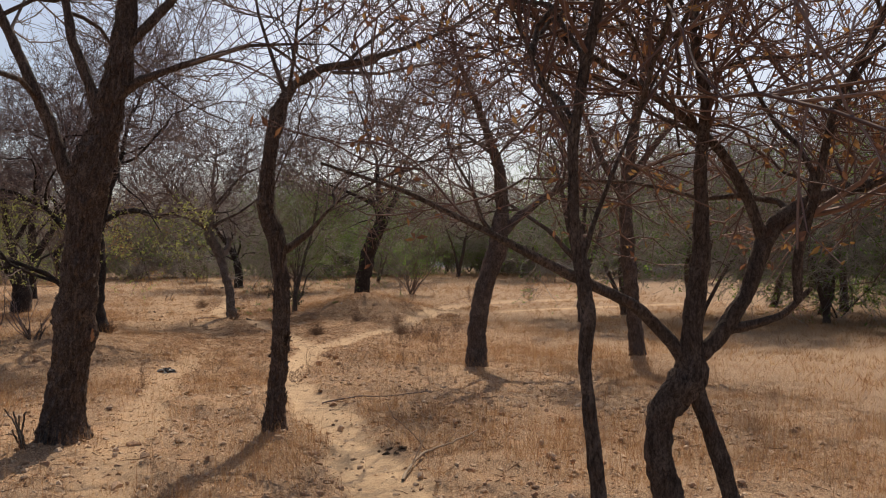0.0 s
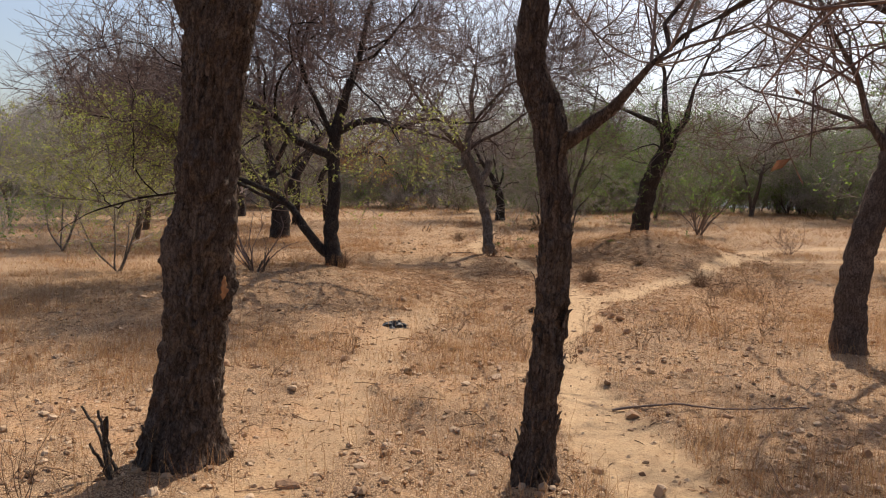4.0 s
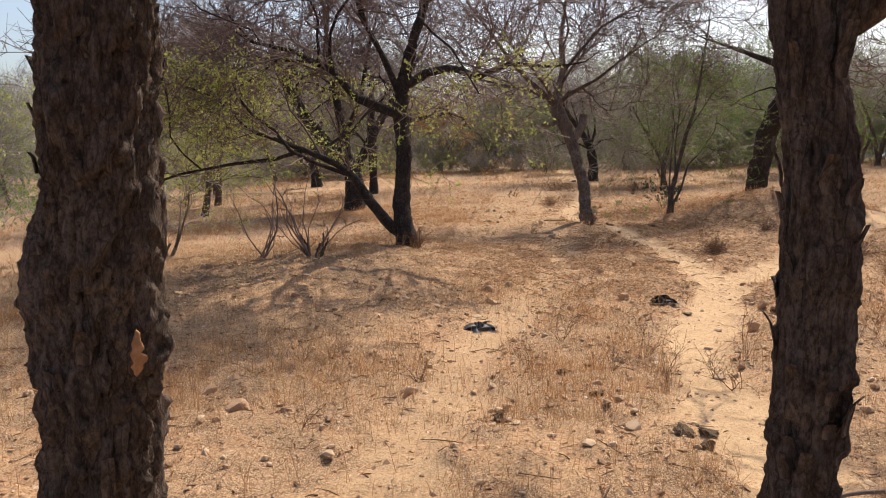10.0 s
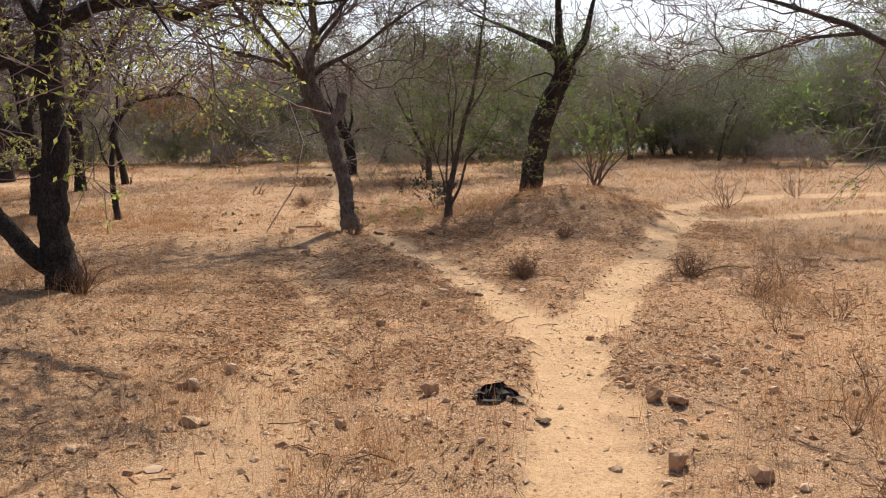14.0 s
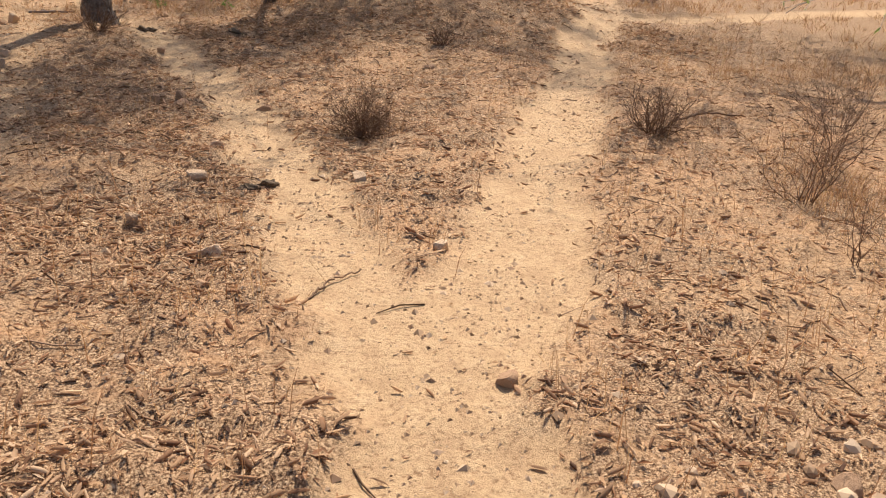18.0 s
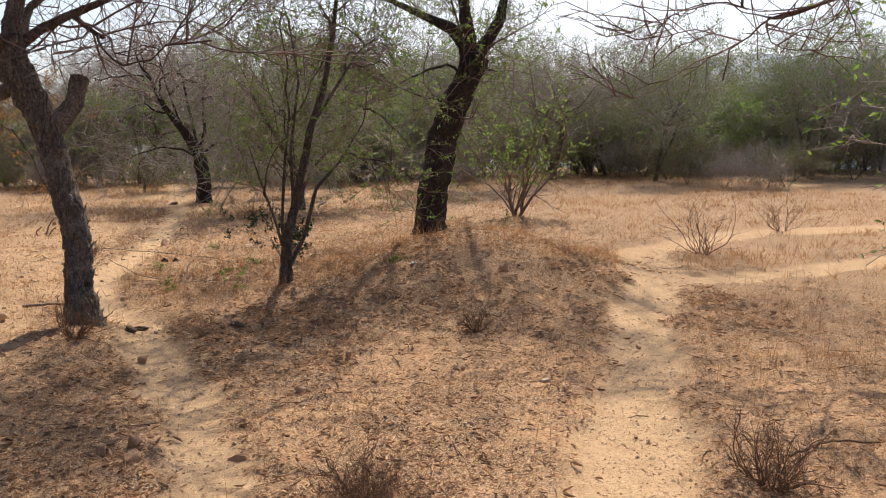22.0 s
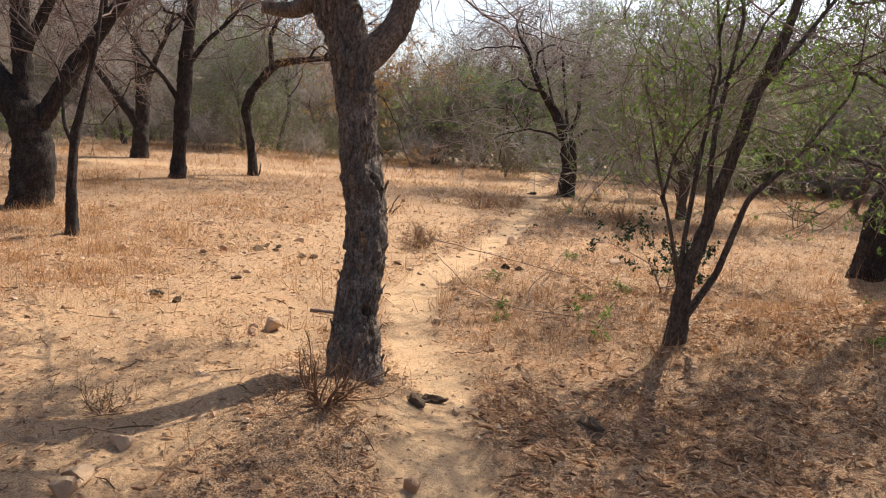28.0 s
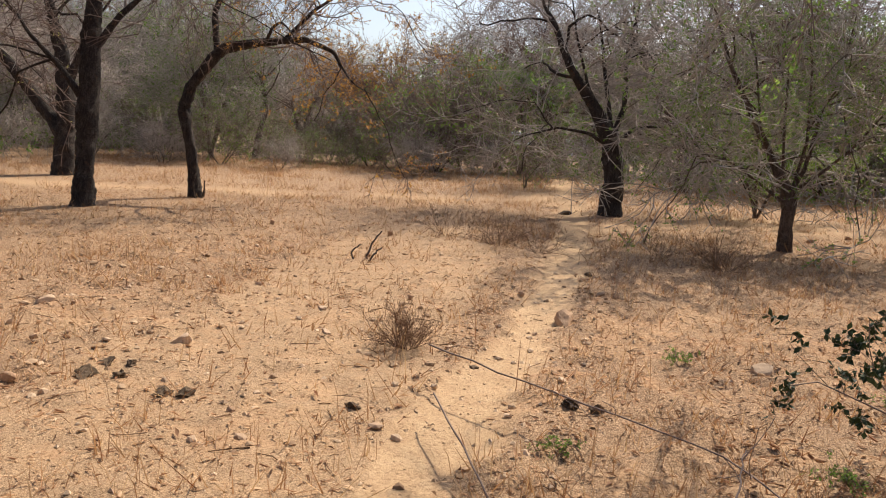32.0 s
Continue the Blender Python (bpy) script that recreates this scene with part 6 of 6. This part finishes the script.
# ---- low bushes ----
def dry_bush(x, y, high, wide, label, stems=16, twig=DRY_STEM, leaf=None, leaves=0, leaf_size=(0.015, 0.03), name="bush", spread=0.9, thick=0.006, leaf_from=0.0, per=5):
    """A low bush: crooked stems fan out from one foot and branch twice into fine twigs."""
    root = tagged(new(name), label, "herb" if name == "herb" else "bush", "low bushes")
    root.location = (x, y, float(height(x, y)) - 0.01)
    a = rng.uniform(0, 2 * np.pi, stems)
    lean = rng.uniform(0.05, 1.5, stems) * wide / high
    d0 = unit(np.stack([np.cos(a) * lean, np.sin(a) * lean, np.ones(stems)], 1))
    P = [np.stack([np.cos(a) * wide * 0.10, np.sin(a) * wide * 0.10, np.zeros(stems)], 1)]
    step = high * rng.uniform(0.45, 1.25, stems)[:, None] / 6
    for _ in range(6):
        d0 = unit(d0 + rng.normal(0, 0.26, d0.shape) + [0, 0, 0.04])
        P.append(P[-1] + d0 * step)
    P = np.stack(P, 1)
    P[..., 2] = np.maximum(P[..., 2], 0.01)
    R = np.linspace(thick, thick * 0.35, 7)[None] * rng.uniform(0.6, 1.3, stems)[:, None]
    P2, R2 = sprout(P, R, per, (high * 0.15, high * 0.5), spread, 0.2, 5, 0.6, 0.15, 0.3, 0.0014)
    P3, R3 = sprout(P2, R2, 4, (high * 0.06, high * 0.2), spread, 0.1, 4, 0.7, 0.2, 0.3, 0.0011)
    for i in range(stems):
        part_of("stem", mesh_of("stem", *tubes(P[i:i + 1], R[i:i + 1], 5)), twig, root)
    tagged(part_of("twigwork", mesh_of("twigwork", *join([tubes(P2, R2, 3), tubes(P3, R3, 3)])), twig, root), kind="stuff")
    if leaf is not None:
        tagged(part_of("foliage", mesh_of("foliage", *leaf_quads(P3[P3[:, 0, 2] > leaf_from * high], leaves, leaf_size, 0.3), smooth=False), leaf, root), kind="stuff")
    return root


dry_bush(0.70, 18.85, 0.30, 0.30, "dense dry brown bush beside a footpath", 60, thick=0.0026, per=7)
dry_bush(2.66, 18.8, 0.34, 0.50, "leafless dry bush beside a footpath", 40, thick=0.0042, per=6)
dry_bush(2.75, 17.3, 0.40, 0.35, "thin dry weeds in straw grass", 14, thick=0.003)
dry_bush(3.0, 16.3, 0.40, 0.45, "thin dry weeds in straw grass", 14, thick=0.003)
dry_bush(-2.8, 28.3, 0.36, 0.45, "dry bush with bare upright stems", 50, thick=0.003, per=6)
dry_bush(6.3, 26.4, 1.0, 0.9, "bare twiggy bush on sandy soil", 18, TWIG_RED, spread=0.8)
dry_bush(9.0, 28.6, 1.0, 0.8, "bare twiggy bush on sandy soil", 16, TWIG_RED, spread=0.8)
dry_bush(0.15, 27.1, 0.85, 0.40, "small shrub with dark glossy leaves", 9, TWIG, LEAF_DARK, 12, (0.025, 0.05), "shrub", leaf_from=0.2)
dry_bush(5.0, 32.2, 3.0, 0.9, "many-stemmed shrub with sparse green leaves", 16, TWIG, LEAF_GREEN, 5, (0.035, 0.08), "shrub", thick=0.022, per=7, leaf_from=0.2)
dry_bush(-4.5, 15.6, 1.0, 0.42, "cut stump sprouting bare sticks", 11, TWIG_DARK, thick=0.013, per=3)
dry_bush(-5.3, 15.8, 1.05, 0.38, "bare upright sticks in dry grass", 6, TWIG_DARK, thick=0.012, per=3)
dry_bush(-1.40, 22.25, 0.32, 0.40, "dry weeds round a tree's foot", 26)
dry_bush(-3.4, 16.6, 0.35, 0.40, "dry weeds round a tree's foot", 22)
dry_bush(1.95, 22.2, 0.28, 0.22, "dry weed on the mound's slope", 16)
dry_bush(-0.5, 32.6, 0.5, 0.9, "dry low bush in straw grass", 40, thick=0.0035)
dry_bush(-3.2, 33.0, 0.55, 0.8, "dry low bush in straw grass", 40, thick=0.0035)


# ---- cast-off things and fallen wood ----
def crumpled_bag(x, y, size, turn, label, colour, gloss):
    """A crushed plastic bag: a folded, creased sheet lying in a heap."""
    n = 26
    u, v = np.meshgrid(np.linspace(-1, 1, n), np.linspace(-1, 1, n))
    r = np.hypot(u, v * 1.1)
    fold = np.abs(vnoise(u * 2.6 + x, v * 2.6, 0, 91) - 0.5) * 1.5 + np.abs(vnoise(u * 6 + y, v * 6, 0, 92) - 0.5) * 0.6
    z = size * 0.24 * np.clip(1.1 - r ** 2, 0, 1) * (0.35 + fold) + 0.004
    px, py = u * size * 0.5 + (vnoise(u * 3, v * 3, 0, 93) - 0.5) * size * 0.35, v * size * 0.30 + (vnoise(u * 3, v * 3, 0, 94) - 0.5) * size * 0.3
    i = (np.arange(n - 1)[:, None] * n + np.arange(n - 1)).ravel()
    m = material("plastic_film", gloss)
    k = Nodes(m)
    k.base(k.ramp(k.noise(30, 4), (0.35, colour), (0.7, tuple(c * 2.2 + 0.01 for c in colour))))
    ob = tagged(part_of("plastic_bag", mesh_of("plastic_bag", np.stack([px, py, z], -1), np.stack([i, i + 1, i + n + 1, i + n], 1), False), m), label, "bag", "litter")
    ob.matrix_world = pose(x, y, float(height(x, y)) - 0.004, 0, 0, turn)
    return ob


crumpled_bag(-0.19, 14.47, 0.27, 10, "crumpled black plastic bag on sandy soil", (0.008, 0.007, 0.007), 0.7)
crumpled_bag(-1.83, 13.03, 0.30, 20, "crumpled dark grey plastic bag on sandy soil", (0.018, 0.02, 0.024), 0.45)
for x, y, size in ((0.90, 7.05, 0.09), (0.99, 7.02, 0.07), (1.05, 7.12, 0.10), (0.94, 7.17, 0.08), (0.84, 7.15, 0.06), (1.02, 7.24, 0.06), (0.88, 7.27, 0.05)):
    rock(x, y, size, DUNG)
crumpled_bag(1.62, 23.9, 0.10, 30, "scrap of blue-white plastic on litter", (0.35, 0.40, 0.5), 0.4)


WOOD_DRY = litter("dead_wood", (0.26, 0.185, 0.12), (0.34, 0.25, 0.17), (0.42, 0.32, 0.22))


def stick(label, points, r, mat=TWIG_GREY, twigs=0, leaf=None):
    """A fallen branch: one bent main stem that lies on the ground, with side twigs."""
    root = tagged(new("fallen_branch"), label, "branch", "fallen wood")
    x0, y0 = points[0][:2]
    z0 = float(height(x0, y0))
    root.location = (x0, y0, z0)
    q = resample([(x - x0, y - y0, float(height(x, y)) - z0 + h + r, r * (1 - 0.7 * i / len(points))) for i, (x, y, h) in enumerate(points)], 22, 0.004)
    part_of("stem", mesh_of("stem", *tubes(q[None, :, :3], q[None, :, 3], 7)), mat, root)
    if twigs:
        P, R = sprout(q[None, :, :3], q[None, :, 3], twigs, (0.15, 0.5), 0.7, 0.15, 6, 0.5, 0.2, 0.2, 0.003)
        for i in range(len(P)):
            part_of("side_twig", mesh_of("side_twig", *tubes(P[i:i + 1], R[i:i + 1], 4)), mat, root)
        if leaf is not None:
            tagged(part_of("foliage", mesh_of("foliage", *leaf_quads(P, 14, (0.02, 0.05), 0.25), smooth=False), leaf, root), kind="stuff")
    return root


stick("pale forked dead branch lying beside a path", [(0.92, 6.2, 0), (1.02, 6.5, 0.02), (1.17, 6.75, 0.04), (1.40, 6.95, 0.05), (1.62, 7.2, 0.06), (1.80, 7.35, 0.10)], 0.014, WOOD_DRY, 4)
stick("thin dead twig standing off a fallen branch", [(1.22, 6.78, 0.03), (1.15, 7.1, 0.12), (1.0, 7.5, 0.22), (0.97, 7.7, 0.30)], 0.007, DRY_STEM, 3)
stick("thin grey stick on dry grass", [(0.45, 9.9, 0.01), (0.8, 9.95, 0.02), (1.3, 9.85, 0.02), (1.8, 9.8, 0.01)], 0.010, TWIG, 2)
stick("short dry stick on a sandy path", [(0.20, 16.62, 0), (0.30, 16.75, 0.01), (0.42, 16.82, 0.01)], 0.005, DRY_STEM, 0)
stick("bent dry stick on leaf litter", [(2.95, 19.1, 0.01), (3.2, 19.15, 0.02), (3.5, 19.1, 0.01)], 0.010, DRY_STEM, 0)
stick("dead branch lying on sandy soil", [(-2.55, 24.55, 0.01), (-2.3, 24.6, 0.02), (-2.05, 24.55, 0.01)], 0.018, TWIG, 1)
stick("long thin fallen thorn branch with green tips", [(-2.25, 27.1, 0.16), (-1.54, 25.8, 0.08), (-1.02, 25.3, 0.06), (-0.45, 25.15, 0.07), (-0.15, 24.6, 0.10)], 0.0048, TWIG, 6, LEAF_GREEN)
stick("arching thorn branch lying over dry grass", [(-2.47, 27.7, 0.22), (-1.66, 27.2, 0.20), (-0.78, 26.85, 0.16), (-0.20, 25.5, 0.10), (-0.14, 24.8, 0.06)], 0.0055, TWIG, 5)
stick("crooked bare stick standing off a fallen branch", [(-0.95, 25.35, 0.08), (-0.98, 25.6, 0.22), (-0.85, 25.8, 0.34), (-0.80, 26.1, 0.42)], 0.006, TWIG, 3)
for x, y, h, w, k in ((-1.55, 26.9, 0.12, 0.22, 12), (-1.25, 25.6, 0.10, 0.20, 12), (-0.98, 28.7, 0.14, 0.20, 12), (-0.28, 27.0, 0.16, 0.22, 14), (-1.10, 25.1, 0.09, 0.18, 10), (-0.55, 26.3, 0.10, 0.20, 10), (1.45, 24.1, 0.08, 0.25, 12), (0.2, 28.2, 0.15, 0.22, 12)):
    dry_bush(x, y, h, w, "low green seedlings among leaf litter", k, TWIG, LEAF_GREEN, 2, (0.010, 0.022), "herb", thick=0.0018, per=3)


def shoots(x, y, count, high, label, thick=0.018):
    """Cut shoots springing from a tree's foot, each a part."""
    root = tagged(new("stump_shoots"), label, "stump", "low bushes")
    root.location = (x, y, float(height(x, y)) - 0.03)
    for _ in range(count):
        a, h = rng.uniform(0, 2 * np.pi), high * rng.uniform(0.5, 1.1)
        b = np.array([math.cos(a) * 0.08, math.sin(a) * 0.08])
        q = resample([(b[0], b[1], 0, thick), (b[0] * 1.6, b[1] * 1.6, h * 0.5, thick * 0.8), (b[0] * 2 + rng.normal(0, 0.06), b[1] * 2 + rng.normal(0, 0.04), h, thick * 0.6)], 12, 0.004)
        v, f = bark_tube(q, 10, 1.0)
        part_of("shoot", mesh_of("shoot", v, f), BARK_GREY, root)
    return root


shoots(-2.22, 7.8, 9, 0.36, "cut sprouting shoots beside a trunk's foot", 0.011)
shoots(-4.45, 15.55, 7, 0.30, "cut stump with short sprouting sticks", 0.015)
shoots(-4.33, 31.2, 3, 0.34, "forked dead stump in dry grass", 0.013)
shoots(-8.9, 35.1, 4, 0.4, "short dead shoots at a tree's foot")
for x, y, h, w, k in ((2.3, 15.9, 0.45, 0.35, 14), (3.3, 17.9, 0.6, 0.4, 16), (3.9, 18.6, 0.55, 0.4, 16), (-0.9, 15.0, 0.5, 0.18, 5), (0.2, 11.6, 0.35, 0.25, 8), (-0.4, 12.2, 0.35, 0.25, 8),
                      (0.9, 12.3, 0.4, 0.3, 9), (-1.9, 11.3, 0.32, 0.25, 8), (-1.05, 12.6, 0.4, 0.25, 8), (-2.45, 22.0, 0.20, 0.25, 12), (-3.3, 21.7, 0.20, 0.25, 12), (-2.6, 32.6, 0.5, 0.6, 18), (-4.0, 33.4, 0.55, 0.6, 18), (-1.2, 33.2, 0.45, 0.5, 16)):
    dry_bush(x, y, h, w, "thin dry brown weeds in sparse grass", k, thick=0.0024, per=4)
for x, y, h in ((1.15, 12.6, 0.34), (1.45, 12.9, 0.38), (1.7, 12.4, 0.30), (1.9, 13.1, 0.40), (2.2, 12.7, 0.36), (2.4, 13.5, 0.42), (1.6, 13.7, 0.34), (2.0, 14.2, 0.38), (2.7, 14.0, 0.40), (0.1, 11.9, 0.30), (-0.25, 11.5, 0.34), (-0.6, 11.8, 0.32),
                (0.35, 12.3, 0.36), (-1.2, 11.7, 0.30), (-2.3, 10.2, 0.30), (-2.9, 11.6, 0.34), (-2.4, 7.2, 0.55), (2.9, 15.2, 0.45), (3.3, 15.9, 0.42), (2.5, 16.6, 0.36)):
    dry_bush(x, y, h, 0.10, "sparse reddish dry weed stalks", 6, DRY_STEM, thick=0.0022, per=3)
